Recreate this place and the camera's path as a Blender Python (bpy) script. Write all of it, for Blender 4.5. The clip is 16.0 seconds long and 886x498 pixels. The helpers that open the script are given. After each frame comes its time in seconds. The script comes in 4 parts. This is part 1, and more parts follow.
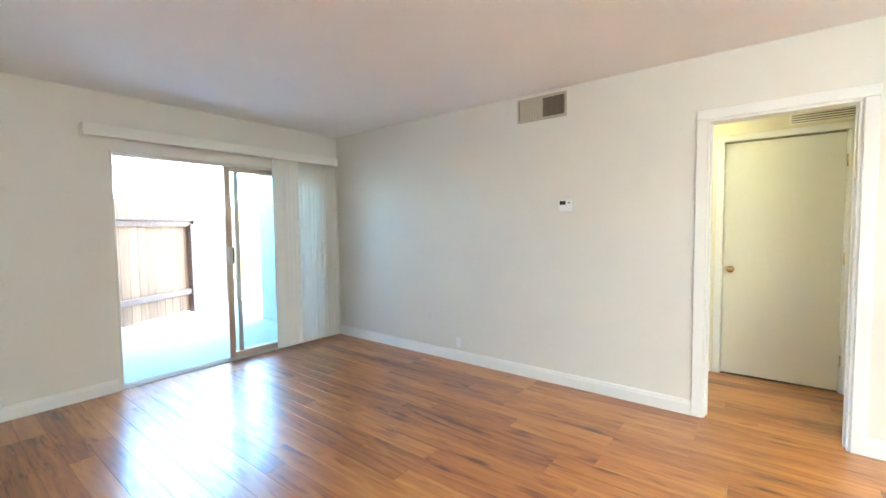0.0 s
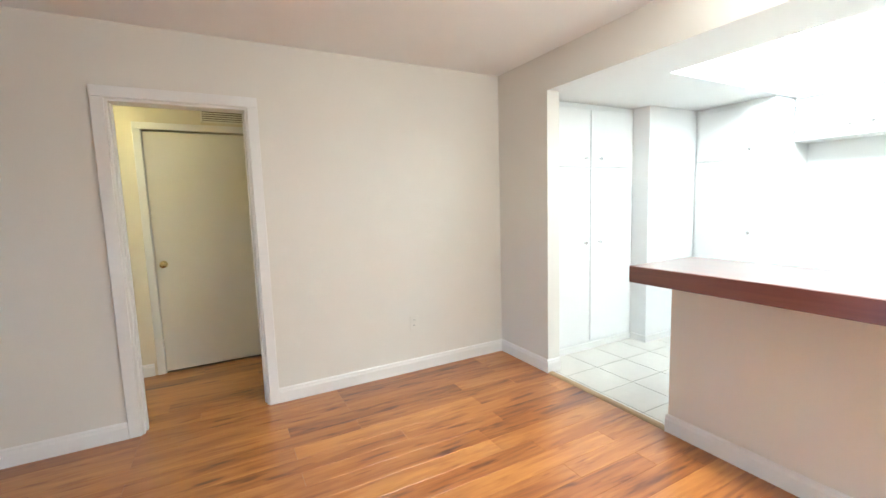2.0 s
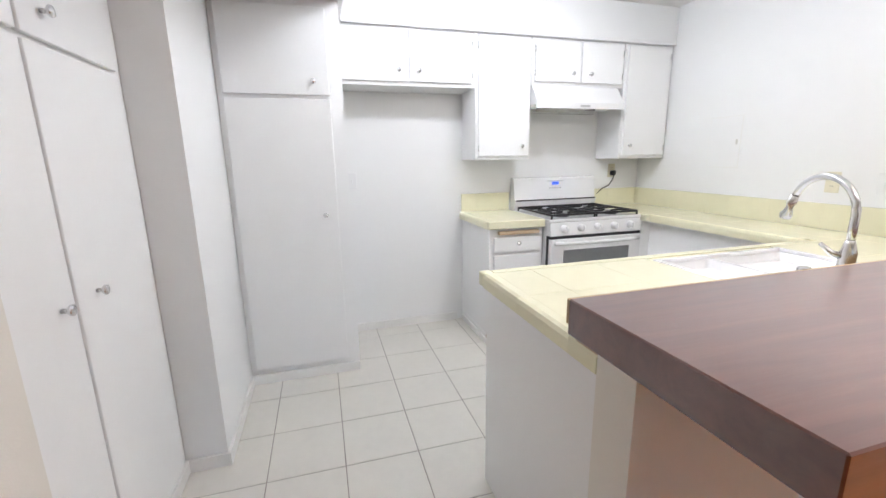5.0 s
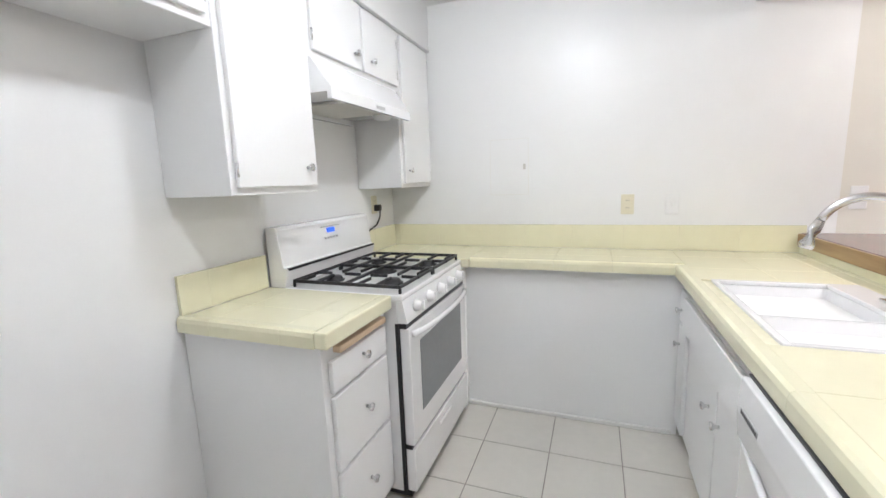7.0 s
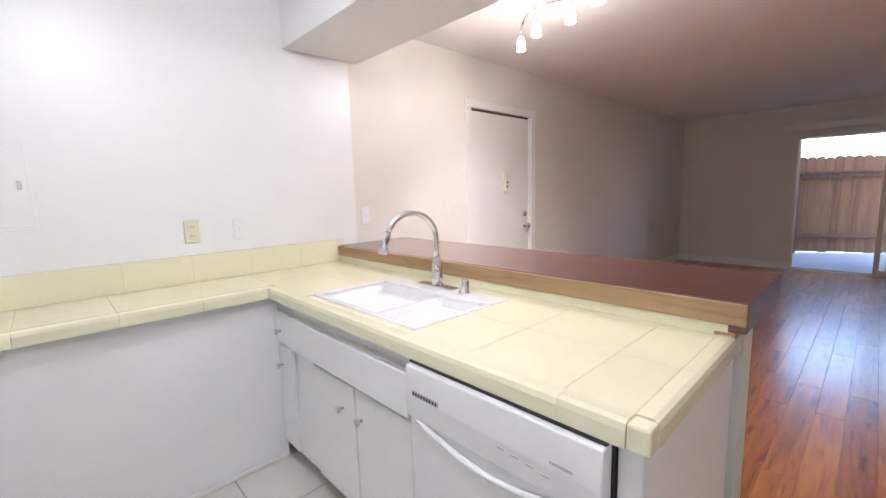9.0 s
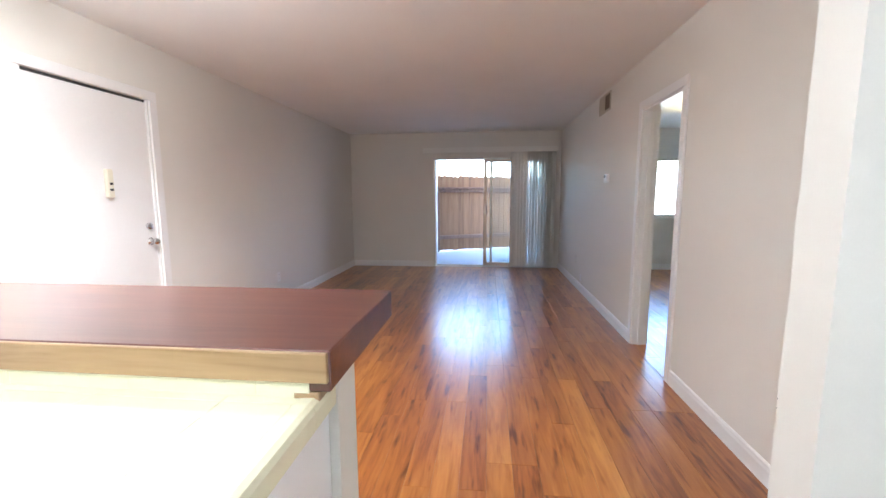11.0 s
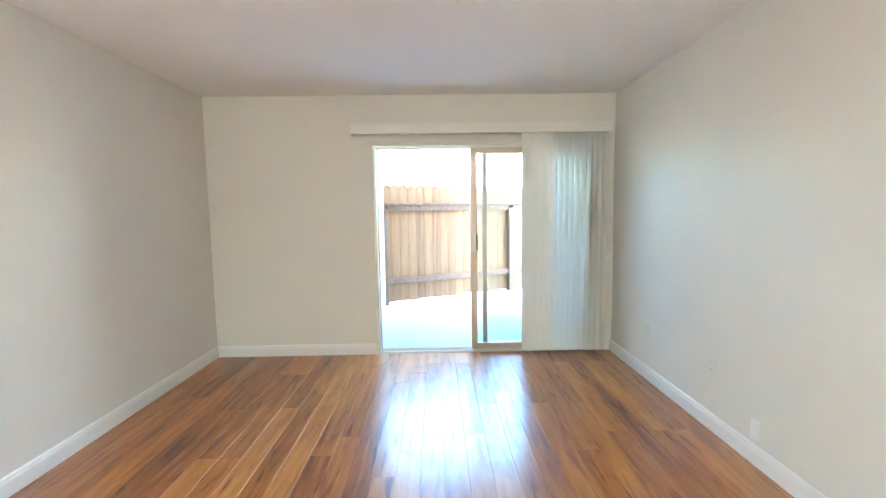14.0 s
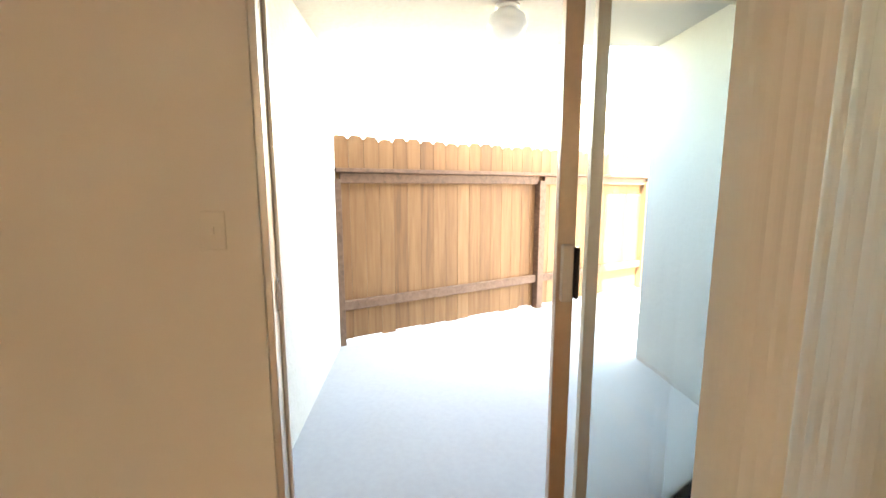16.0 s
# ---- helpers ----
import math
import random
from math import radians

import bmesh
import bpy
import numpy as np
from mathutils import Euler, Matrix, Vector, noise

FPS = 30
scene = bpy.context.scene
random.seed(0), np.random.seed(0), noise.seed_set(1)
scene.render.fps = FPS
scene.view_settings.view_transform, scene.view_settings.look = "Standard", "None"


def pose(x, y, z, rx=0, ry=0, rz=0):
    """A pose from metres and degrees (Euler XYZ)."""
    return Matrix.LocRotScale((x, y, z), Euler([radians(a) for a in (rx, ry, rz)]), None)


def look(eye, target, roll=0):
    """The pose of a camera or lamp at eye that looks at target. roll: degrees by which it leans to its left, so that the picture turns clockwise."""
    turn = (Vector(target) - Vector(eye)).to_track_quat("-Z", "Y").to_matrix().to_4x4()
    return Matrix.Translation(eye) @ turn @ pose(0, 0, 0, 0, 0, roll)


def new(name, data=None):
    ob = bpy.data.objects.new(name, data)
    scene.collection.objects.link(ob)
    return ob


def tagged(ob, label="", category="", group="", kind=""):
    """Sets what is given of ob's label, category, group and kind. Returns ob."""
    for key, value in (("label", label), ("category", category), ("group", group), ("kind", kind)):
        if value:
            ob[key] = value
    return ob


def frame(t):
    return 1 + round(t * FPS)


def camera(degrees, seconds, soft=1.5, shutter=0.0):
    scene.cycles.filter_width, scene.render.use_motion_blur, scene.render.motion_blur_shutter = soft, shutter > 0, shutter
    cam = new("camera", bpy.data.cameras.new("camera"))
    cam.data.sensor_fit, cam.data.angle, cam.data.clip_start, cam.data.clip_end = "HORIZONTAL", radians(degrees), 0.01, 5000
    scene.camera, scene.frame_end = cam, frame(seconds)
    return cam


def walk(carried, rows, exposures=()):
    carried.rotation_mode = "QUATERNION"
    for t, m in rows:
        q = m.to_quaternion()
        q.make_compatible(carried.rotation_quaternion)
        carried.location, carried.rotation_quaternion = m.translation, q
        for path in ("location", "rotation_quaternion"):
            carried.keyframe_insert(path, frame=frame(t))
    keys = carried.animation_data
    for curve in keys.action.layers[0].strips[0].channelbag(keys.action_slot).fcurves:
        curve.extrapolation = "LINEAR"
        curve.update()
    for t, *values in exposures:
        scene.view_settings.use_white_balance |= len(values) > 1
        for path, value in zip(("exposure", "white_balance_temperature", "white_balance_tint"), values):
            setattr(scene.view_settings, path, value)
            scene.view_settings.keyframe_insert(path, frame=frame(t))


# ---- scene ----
cam = camera(93.8, 16.0)
PATH = [
    (0, (0.454, 0.319, 1.337), (-0.772, 1.896, 1.227), -0.7),
    (0.5, (0.472, 0.344, 1.345), (-0.39, 2.145, 1.231), -1.0),
    (1, (0.499, 0.366, 1.368), (0.185, 2.336, 1.228), -1.1),
    (1.5, (0.529, 0.447, 1.356), (0.831, 2.417, 1.191), -1.6),
    (1.8, (0.627, 0.49, 1.35), (1.3, 2.364, 1.158), -1.6),
    (2, (0.665, 0.572, 1.362), (1.601, 2.326, 1.145), -1.8),
    (2.5, (0.904, 0.865, 1.348), (2.337, 2.236, 1.09), -1.4),
    (3, (1.105, 1.257, 1.347), (2.943, 1.97, 1.009), -2.1),
    (3.5, (1.361, 1.641, 1.346), (3.3, 1.905, 0.933), -2.0),
    (3.7, (1.456, 1.835, 1.342), (3.404, 1.937, 0.9), -1.9),
    (6, (3.165, 2.635, 1.332), (4.800, 1.516, 1.008), -0.6),
    (6.5, (3.665, 2.533, 1.325), (4.91, 0.997, 1.022), -1.0),
    (7, (4.088, 2.457, 1.342), (4.774, 0.607, 1.018), -2.0),
    (7.5, (4.306, 2.336, 1.337), (4.481, 0.364, 1.058), -2.3),
    (8, (4.423, 2.234, 1.350), (3.983, 0.304, 1.066), -2.6),
    (8.5, (4.475, 2.203, 1.347), (3.508, 0.477, 1.050), -2.3),
    (9, (4.448, 2.232, 1.341), (3.082, 0.797, 1.065), -1.6),
    (9.5, (4.394, 2.265, 1.341), (2.724, 1.2, 1.068), -1.4),
    (10, (4.358, 2.326, 1.350), (2.493, 1.663, 1.072), -1.5),
    (12.3, (2.43, 2.307, 1.278), (0.449, 2.227, 1.022), -0.1),
    (12.5, (2.161, 2.289, 1.295), (0.18, 2.21, 1.035), -0.4),
    (13, (1.504, 2.172, 1.301), (-0.478, 2.097, 1.048), -0.2),
    (13.5, (0.874, 2.067, 1.311), (-1.117, 2.029, 1.121), -0.4),
    (14, (0.172, 1.929, 1.361), (-1.82, 1.957, 1.184), -0.8),
    (14.5, (-0.479, 1.885, 1.373), (-2.468, 1.945, 1.178), -0.9),
    (15, (-1.227, 1.806, 1.406), (-3.208, 1.916, 1.148), -0.9),
    (15.5, (-1.876, 1.805, 1.36), (-3.854, 1.899, 1.084), -0.7),
    (16, (-2.502, 1.804, 1.331), (-4.477, 1.936, 1.046), -0.1),
]
EXPOSURES = [(0.0, 6.05, 5300, -10), (1.0, 5.85, 5500, -10), (2.0, 5.15, 5550, -2), (3.0, 4.7, 5550, 11), (3.5, 4.6, 5600, 13), (6.0, 4.0, 5950, 10),
             (8.0, 4.0, 5900, 11), (10.0, 4.2, 5950, 20), (12.3, 5.85, 4900, -12), (13.5, 6.15, 5250, -13), (14.5, 6.25, 5800, -8), (15.5, 5.9, 6400, -3), (16.0, 5.4, 9400, 5)]
walk(cam, [(t, look(eye, target, roll)) for t, eye, target, roll in PATH], EXPOSURES)


# ---- world, sun and exposure ----
world = bpy.data.worlds.new("sky")
scene.world = world
world.use_nodes = True
wn = world.node_tree.nodes
sky = wn.new("ShaderNodeTexSky")
sky.sky_type, sky.sun_disc = "NISHITA", False
sky.sun_elevation, sky.sun_rotation = radians(64), radians(90)
sky.air_density, sky.dust_density = 1.0, 2.0
wn["Background"].inputs["Strength"].default_value = 0.15
world.node_tree.links.new(sky.outputs["Color"], wn["Background"].inputs["Color"])

sun = new("sun", bpy.data.lights.new("sun", "SUN"))
sun.data.energy, sun.data.angle, sun.data.color = 3.8, radians(0.6), (1.0, 0.95, 0.86)
sun.matrix_world = look((0, 3.2, 13), (-6.2, 3.0, 0.0))


def lamp(kind, place, power, colour, size=0.1, target=None):
    ob = new("lamp", bpy.data.lights.new("lamp", kind))
    ob.data.energy, ob.data.color = power, colour
    if kind == "AREA":
        ob.data.shape, ob.data.size = "DISK", size
    else:
        ob.data.shadow_soft_size = size
    if kind == "SPOT":
        ob.data.spot_size, ob.data.spot_blend = radians(125), 1.0
    ob.matrix_world = look(place, target or (place[0], place[1] + 0.001, place[2] - 1))
    return ob


# recessed kitchen lights, track spots, hall sconce
KITCHEN_LIGHTS = [(4.19, 1.94), (4.25, 1.12)]
for lx, ly in KITCHEN_LIGHTS:
    lamp("POINT", (lx, ly, 2.365), 0.85, (1.0, 0.985, 0.98), 0.06)
TRACK = [(2.16, 0.594), (2.275, 0.783), (2.272, 0.998), (2.36, 1.195)]
for k, (lx, ly) in enumerate(TRACK):
    lamp("SPOT", (lx, ly, 2.200 + 0.01 * k), 2.3, (1.0, 0.92, 0.86), 0.02, (lx - 0.2, ly, 1.2))
    lamp("POINT", (lx, ly, 2.195 + 0.01 * k), 0.38, (1.0, 0.92, 0.86), 0.02)
lamp("POINT", (-0.56, 4.56, 2.03), 0.27, (1.0, 0.83, 0.34), 0.05)


# ---- materials ----
def mat(name, colour, rough=0.5, metal=0.0, vary=0.06, grain=40.0, blotch=2.5, bump=0.05, spec=0.5, dirt=0.0, coat=0.0, piece=0.0):
    m = bpy.data.materials.new(name)
    m.use_nodes = True
    nt = m.node_tree
    b = nt.nodes["Principled BSDF"]
    b.inputs["Roughness"].default_value = rough
    b.inputs["Metallic"].default_value = metal
    b.inputs["Specular IOR Level"].default_value = spec
    b.inputs["Coat Weight"].default_value = coat
    b.inputs["Coat Roughness"].default_value = 0.08
    co = nt.nodes.new("ShaderNodeTexCoord")
    n1 = nt.nodes.new("ShaderNodeTexNoise")
    n1.inputs["Scale"].default_value, n1.inputs["Detail"].default_value = grain, 4
    n2 = nt.nodes.new("ShaderNodeTexNoise")
    n2.inputs["Scale"].default_value, n2.inputs["Detail"].default_value = blotch, 3
    nt.links.new(co.outputs["Object"], n1.inputs["Vector"])
    nt.links.new(co.outputs["Object"], n2.inputs["Vector"])
    add = nt.nodes.new("ShaderNodeMath")
    add.operation = "ADD"
    nt.links.new(n1.outputs["Fac"], add.inputs[0])
    nt.links.new(n2.outputs["Fac"], add.inputs[1])
    last = add
    if piece:
        info = nt.nodes.new("ShaderNodeObjectInfo")
        mul = nt.nodes.new("ShaderNodeMath")
        mul.operation, mul.inputs[1].default_value = "MULTIPLY_ADD", piece
        nt.links.new(info.outputs["Random"], mul.inputs[0])
        nt.links.new(add.outputs[0], mul.inputs[2])
        last = mul
    ramp = nt.nodes.new("ShaderNodeMapRange")
    ramp.inputs["From Min"].default_value, ramp.inputs["From Max"].default_value = 0.6, 1.4 + piece
    ramp.inputs["To Min"].default_value, ramp.inputs["To Max"].default_value = 1 - vary - dirt, 1 + vary
    nt.links.new(last.outputs[0], ramp.inputs["Value"])
    mix = nt.nodes.new("ShaderNodeVectorMath")
    mix.operation = "SCALE"
    mix.inputs[0].default_value = colour
    nt.links.new(ramp.outputs[0], mix.inputs["Scale"])
    nt.links.new(mix.outputs[0], b.inputs["Base Color"])
    rr = nt.nodes.new("ShaderNodeMapRange")
    rr.inputs["To Min"].default_value, rr.inputs["To Max"].default_value = rough * 0.85, min(1, rough * 1.15)
    nt.links.new(n2.outputs["Fac"], rr.inputs["Value"])
    nt.links.new(rr.outputs[0], b.inputs["Roughness"])
    if bump:
        bp = nt.nodes.new("ShaderNodeBump")
        bp.inputs["Strength"].default_value, bp.inputs["Distance"].default_value = bump, 0.004
        nt.links.new(n1.outputs["Fac"], bp.inputs["Height"])
        nt.links.new(bp.outputs[0], b.inputs["Normal"])
    return m


def wood(name, dark, mid, light, rough, along=(1.2, 14, 14), piece=0.35, coat=0.0, knots=0.0):
    """Wood with grain stretched along the first axis given small; each piece differs."""
    m = bpy.data.materials.new(name)
    m.use_nodes = True
    nt = m.node_tree
    b = nt.nodes["Principled BSDF"]
    b.inputs["Roughness"].default_value = rough
    b.inputs["Coat Weight"].default_value, b.inputs["Coat Roughness"].default_value = coat, 0.2
    b.inputs["Coat IOR"].default_value = 1.8 if coat >= 1 else 1.5
    co = nt.nodes.new("ShaderNodeTexCoord")
    info = nt.nodes.new("ShaderNodeObjectInfo")
    shift = nt.nodes.new("ShaderNodeVectorMath")
    shift.operation = "SCALE"
    shift.inputs[0].default_value = (37, 53, 29)
    nt.links.new(info.outputs["Random"], shift.inputs["Scale"])
    addv = nt.nodes.new("ShaderNodeVectorMath")
    nt.links.new(co.outputs["Object"], addv.inputs[0])
    nt.links.new(shift.outputs[0], addv.inputs[1])
    sc = nt.nodes.new("ShaderNodeVectorMath")
    sc.operation = "MULTIPLY"
    sc.inputs[1].default_value = along
    nt.links.new(addv.outputs[0], sc.inputs[0])
    n1 = nt.nodes.new("ShaderNodeTexNoise")
    n1.inputs["Scale"].default_value, n1.inputs["Detail"].default_value, n1.inputs["Distortion"].default_value = 1.4, 5, 0.9
    nt.links.new(sc.outputs[0], n1.inputs["Vector"])
    n2 = nt.nodes.new("ShaderNodeTexNoise")
    n2.inputs["Scale"].default_value, n2.inputs["Detail"].default_value = 7, 3
    nt.links.new(sc.outputs[0], n2.inputs["Vector"])
    a = nt.nodes.new("ShaderNodeMath")
    a.operation, a.inputs[1].default_value = "MULTIPLY_ADD", 0.2
    nt.links.new(n2.outputs["Fac"], a.inputs[0])
    nt.links.new(n1.outputs["Fac"], a.inputs[2])
    c = nt.nodes.new("ShaderNodeMath")
    c.operation, c.inputs[1].default_value = "MULTIPLY_ADD", piece
    nt.links.new(info.outputs["Random"], c.inputs[0])
    nt.links.new(a.outputs[0], c.inputs[2])
    mr = nt.nodes.new("ShaderNodeMapRange")
    mr.inputs["From Min"].default_value, mr.inputs["From Max"].default_value = 0.37, 0.83 + piece
    nt.links.new(c.outputs[0], mr.inputs["Value"])
    if knots:
        k1 = nt.nodes.new("ShaderNodeVectorMath")
        k1.operation = "MULTIPLY"
        k1.inputs[1].default_value = (3.2, 1.9, 1.9)
        nt.links.new(sc.outputs[0], k1.inputs[0])
        n3 = nt.nodes.new("ShaderNodeTexNoise")
        n3.inputs["Scale"].default_value, n3.inputs["Detail"].default_value = 0.9, 2
        nt.links.new(k1.outputs[0], n3.inputs["Vector"])
        k2 = nt.nodes.new("ShaderNodeMapRange")
        k2.inputs["From Min"].default_value, k2.inputs["From Max"].default_value = 0.575, 0.72
        k2.inputs["To Min"].default_value, k2.inputs["To Max"].default_value = 0.0, knots
        nt.links.new(n3.outputs["Fac"], k2.inputs["Value"])
        sub = nt.nodes.new("ShaderNodeMath")
        sub.operation = "SUBTRACT"
        nt.links.new(c.outputs[0], sub.inputs[0])
        nt.links.new(k2.outputs[0], sub.inputs[1])
        nt.links.new(sub.outputs[0], mr.inputs["Value"])
    ramp = nt.nodes.new("ShaderNodeValToRGB")
    ramp.color_ramp.elements[0].color, ramp.color_ramp.elements[1].color = (*dark, 1), (*light, 1)
    e = ramp.color_ramp.elements.new(0.38)
    e.color = (*mid, 1)
    nt.links.new(mr.outputs[0], ramp.inputs["Fac"])
    nt.links.new(ramp.outputs[0], b.inputs["Base Color"])
    bp = nt.nodes.new("ShaderNodeBump")
    bp.inputs["Strength"].default_value, bp.inputs["Distance"].default_value = 0.06, 0.003
    nt.links.new(n2.outputs["Fac"], bp.inputs["Height"])
    nt.links.new(bp.outputs[0], b.inputs["Normal"])
    return m


def glow(name, colour, strength, base=(0.9, 0.88, 0.85)):
    m = bpy.data.materials.new(name)
    m.use_nodes = True
    b = m.node_tree.nodes["Principled BSDF"]
    b.inputs["Base Color"].default_value = (*base, 1)
    b.inputs["Emission Color"].default_value = (*colour, 1)
    b.inputs["Emission Strength"].default_value = strength
    return m


def pane_glass(name):
    m = bpy.data.materials.new(name)
    m.use_nodes = True
    nt = m.node_tree
    nt.nodes.remove(nt.nodes["Principled BSDF"])
    t = nt.nodes.new("ShaderNodeBsdfTransparent")
    t.inputs["Color"].default_value = (0.93, 0.96, 0.96, 1)
    g = nt.nodes.new("ShaderNodeBsdfGlossy")
    g.inputs["Roughness"].default_value = 0.02
    f = nt.nodes.new("ShaderNodeFresnel")
    f.inputs["IOR"].default_value = 1.35
    mx = nt.nodes.new("ShaderNodeMixShader")
    nt.links.new(f.outputs[0], mx.inputs[0])
    nt.links.new(t.outputs[0], mx.inputs[1])
    nt.links.new(g.outputs[0], mx.inputs[2])
    nt.links.new(mx.outputs[0], nt.nodes["Material Output"].inputs["Surface"])
    return m


WALL = mat("beige wall paint", (0.75, 0.725, 0.665), 0.6, vary=0.02, grain=220, blotch=1.3, bump=0.10)
HALLWALL = mat("hall wall paint", (0.73, 0.67, 0.53), 0.6, vary=0.02, grain=220, blotch=1.3, bump=0.10)
KWALL = mat("white gloss wall paint", (0.84, 0.84, 0.835), 0.33, vary=0.01, grain=160, blotch=0.8, bump=0.04)
CEIL = mat("ceiling paint", (0.87, 0.865, 0.85), 0.8, vary=0.03, grain=120, blotch=2.0, bump=0.25)
TRIM = mat("white trim paint", (0.82, 0.81, 0.79), 0.35, vary=0.02, grain=60, bump=0.03)
DOORP = mat("cream door paint", (0.80, 0.77, 0.69), 0.4, vary=0.02, grain=90, bump=0.05)
CAB = mat("white cabinet paint", (0.84, 0.84, 0.835), 0.32, vary=0.010, grain=90, blotch=1.0, bump=0.03)
GAP_SHADE = mat("painted gap shade", (0.05, 0.05, 0.05), 0.8, vary=0.1)
CHROME = mat("brushed chrome", (0.72, 0.72, 0.73), 0.16, 1.0, vary=0.03, bump=0.0)
STEEL = mat("bronze aluminium", (0.55, 0.46, 0.37), 0.4, 0.7, vary=0.08, bump=0.03)
ALU = mat("pale aluminium", (0.62, 0.60, 0.56), 0.38, 0.7, vary=0.06, bump=0.03)
BRASS = mat("satin brass", (0.70, 0.55, 0.28), 0.28, 1.0, vary=0.05, bump=0.0)
ENAMEL = mat("white enamel", (0.83, 0.83, 0.83), 0.14, vary=0.01, bump=0.0, coat=0.5)
IRON = mat("black cast iron", (0.015, 0.015, 0.017), 0.5, vary=0.3, grain=150, bump=0.2)
BLACK = mat("black plastic", (0.012, 0.012, 0.014), 0.35, vary=0.2, bump=0.0)
OVENGLASS = mat("grey oven glass", (0.22, 0.23, 0.24), 0.08, vary=0.05, bump=0.0)
BLUE = glow("blue display", (0.05, 0.16, 1.0), 0.07, (0.01, 0.03, 0.12))
TILE = mat("cream counter tile", (0.80, 0.77, 0.56), 0.2, vary=0.025, grain=25, blotch=6, bump=0.02, piece=0.15)
GROUT = mat("counter grout", (0.72, 0.69, 0.52), 0.8, vary=0.1, bump=0.1)
FLOORTILE = mat("pale floor tile", (0.66, 0.635, 0.58), 0.3, vary=0.05, grain=22, blotch=5, bump=0.03, piece=0.25)
FGROUT = mat("floor grout", (0.26, 0.23, 0.20), 0.9, vary=0.15, bump=0.1)
SINK = mat("white sink enamel", (0.84, 0.84, 0.85), 0.12, vary=0.01, bump=0.0, coat=0.4)
PLANK = wood("laminate plank", (0.10, 0.028, 0.010), (0.32, 0.108, 0.023), (0.55, 0.25, 0.060), 0.31, (1.3, 13, 13), 0.36, coat=0.5, knots=0.30)
BARWOOD = wood("mahogany laminate", (0.075, 0.018, 0.012), (0.10, 0.027, 0.018), (0.14, 0.042, 0.026), 0.3, (14, 1.2, 14), 0.1, coat=1.0)
OAK = wood("oak edge", (0.23, 0.135, 0.055), (0.35, 0.225, 0.105), (0.45, 0.31, 0.16), 0.4, (14, 1.2, 14), 0.1)
MAPLE = wood("maple board", (0.50, 0.36, 0.22), (0.62, 0.47, 0.31), (0.70, 0.56, 0.40), 0.5, (14, 1.2, 14), 0.1)
CEDAR = wood("weathered cedar", (0.095, 0.042, 0.018), (0.17, 0.077, 0.030), (0.25, 0.13, 0.060), 0.75, (12, 12, 0.9), 0.4)
RAIL = wood("fence rail", (0.06, 0.033, 0.022), (0.12, 0.062, 0.040), (0.17, 0.098, 0.066), 0.8, (1.0, 12, 12), 0.2)
STUCCO = mat("pale stucco", (0.44, 0.44, 0.42), 0.9, vary=0.06, grain=26, blotch=3, bump=0.9)
SLAB = mat("pale concrete", (0.33, 0.335, 0.34), 0.8, vary=0.06, grain=30, blotch=1.4, bump=0.15)
EARTH = mat("dry ground", (0.30, 0.27, 0.23), 0.95, vary=0.15, grain=6, blotch=0.4, bump=0.3)
VINYL = mat("ivory vinyl slat", (0.80, 0.785, 0.73), 0.45, vary=0.02, bump=0.0)
# Paler translucent copy of VINYL, for the slats meant to look lit
VINYL_LIT = mat("ivory vinyl slat, lit copy", (0.82, 0.81, 0.76), 0.45, vary=0.02, bump=0.0)
vt = VINYL_LIT.node_tree
through_light = vt.nodes.new("ShaderNodeBsdfTranslucent")
through_light.inputs["Color"].default_value = (0.80, 0.79, 0.72, 1)
vane_mix = vt.nodes.new("ShaderNodeMixShader")
vane_mix.inputs[0].default_value = 0.2
vt.links.new(vt.nodes["Principled BSDF"].outputs[0], vane_mix.inputs[1])
vt.links.new(through_light.outputs[0], vane_mix.inputs[2])
vt.links.new(vane_mix.outputs[0], vt.nodes["Material Output"].inputs["Surface"])
IVORY = mat("ivory plastic", (0.74, 0.70, 0.55), 0.35, vary=0.02, bump=0.0)
WHITEP = mat("white plastic", (0.82, 0.82, 0.82), 0.35, vary=0.02, bump=0.0)
TAN = mat("tan metal", (0.47, 0.42, 0.33), 0.5, vary=0.04, bump=0.0)
BROWNV = mat("brown painted duct shade", (0.16, 0.125, 0.10), 0.6, vary=0.05, bump=0.0)
GREYP = mat("grey print", (0.42, 0.42, 0.42), 0.5, vary=0.03, bump=0.0)
ROOF = mat("pale roof", (0.50, 0.45, 0.40), 0.9, vary=0.1, grain=20, bump=0.3)
GLASS = pane_glass("clear pane")
LIT = glow("lit lens", (1.0, 0.96, 0.9), 4)
LITW = glow("lit frosted shade", (1.0, 0.82, 0.62), 2.2)
LITY = glow("lit sconce shade", (1.0, 0.82, 0.42), 0.8)


# ---- mesh helpers ----
def boxes(*items, bevel=0.0, seg=1):
    bm = bmesh.new()
    for x0, y0, z0, x1, y1, z1 in items:
        r = bmesh.ops.create_cube(bm, size=1)
        bmesh.ops.scale(bm, vec=(abs(x1 - x0), abs(y1 - y0), abs(z1 - z0)), verts=r["verts"])
        bmesh.ops.translate(bm, vec=((x0 + x1) / 2, (y0 + y1) / 2, (z0 + z1) / 2), verts=r["verts"])
    if bevel:
        bmesh.ops.bevel(bm, geom=bm.edges[:], offset=bevel, segments=seg, affect="EDGES", profile=0.5)
    return bm


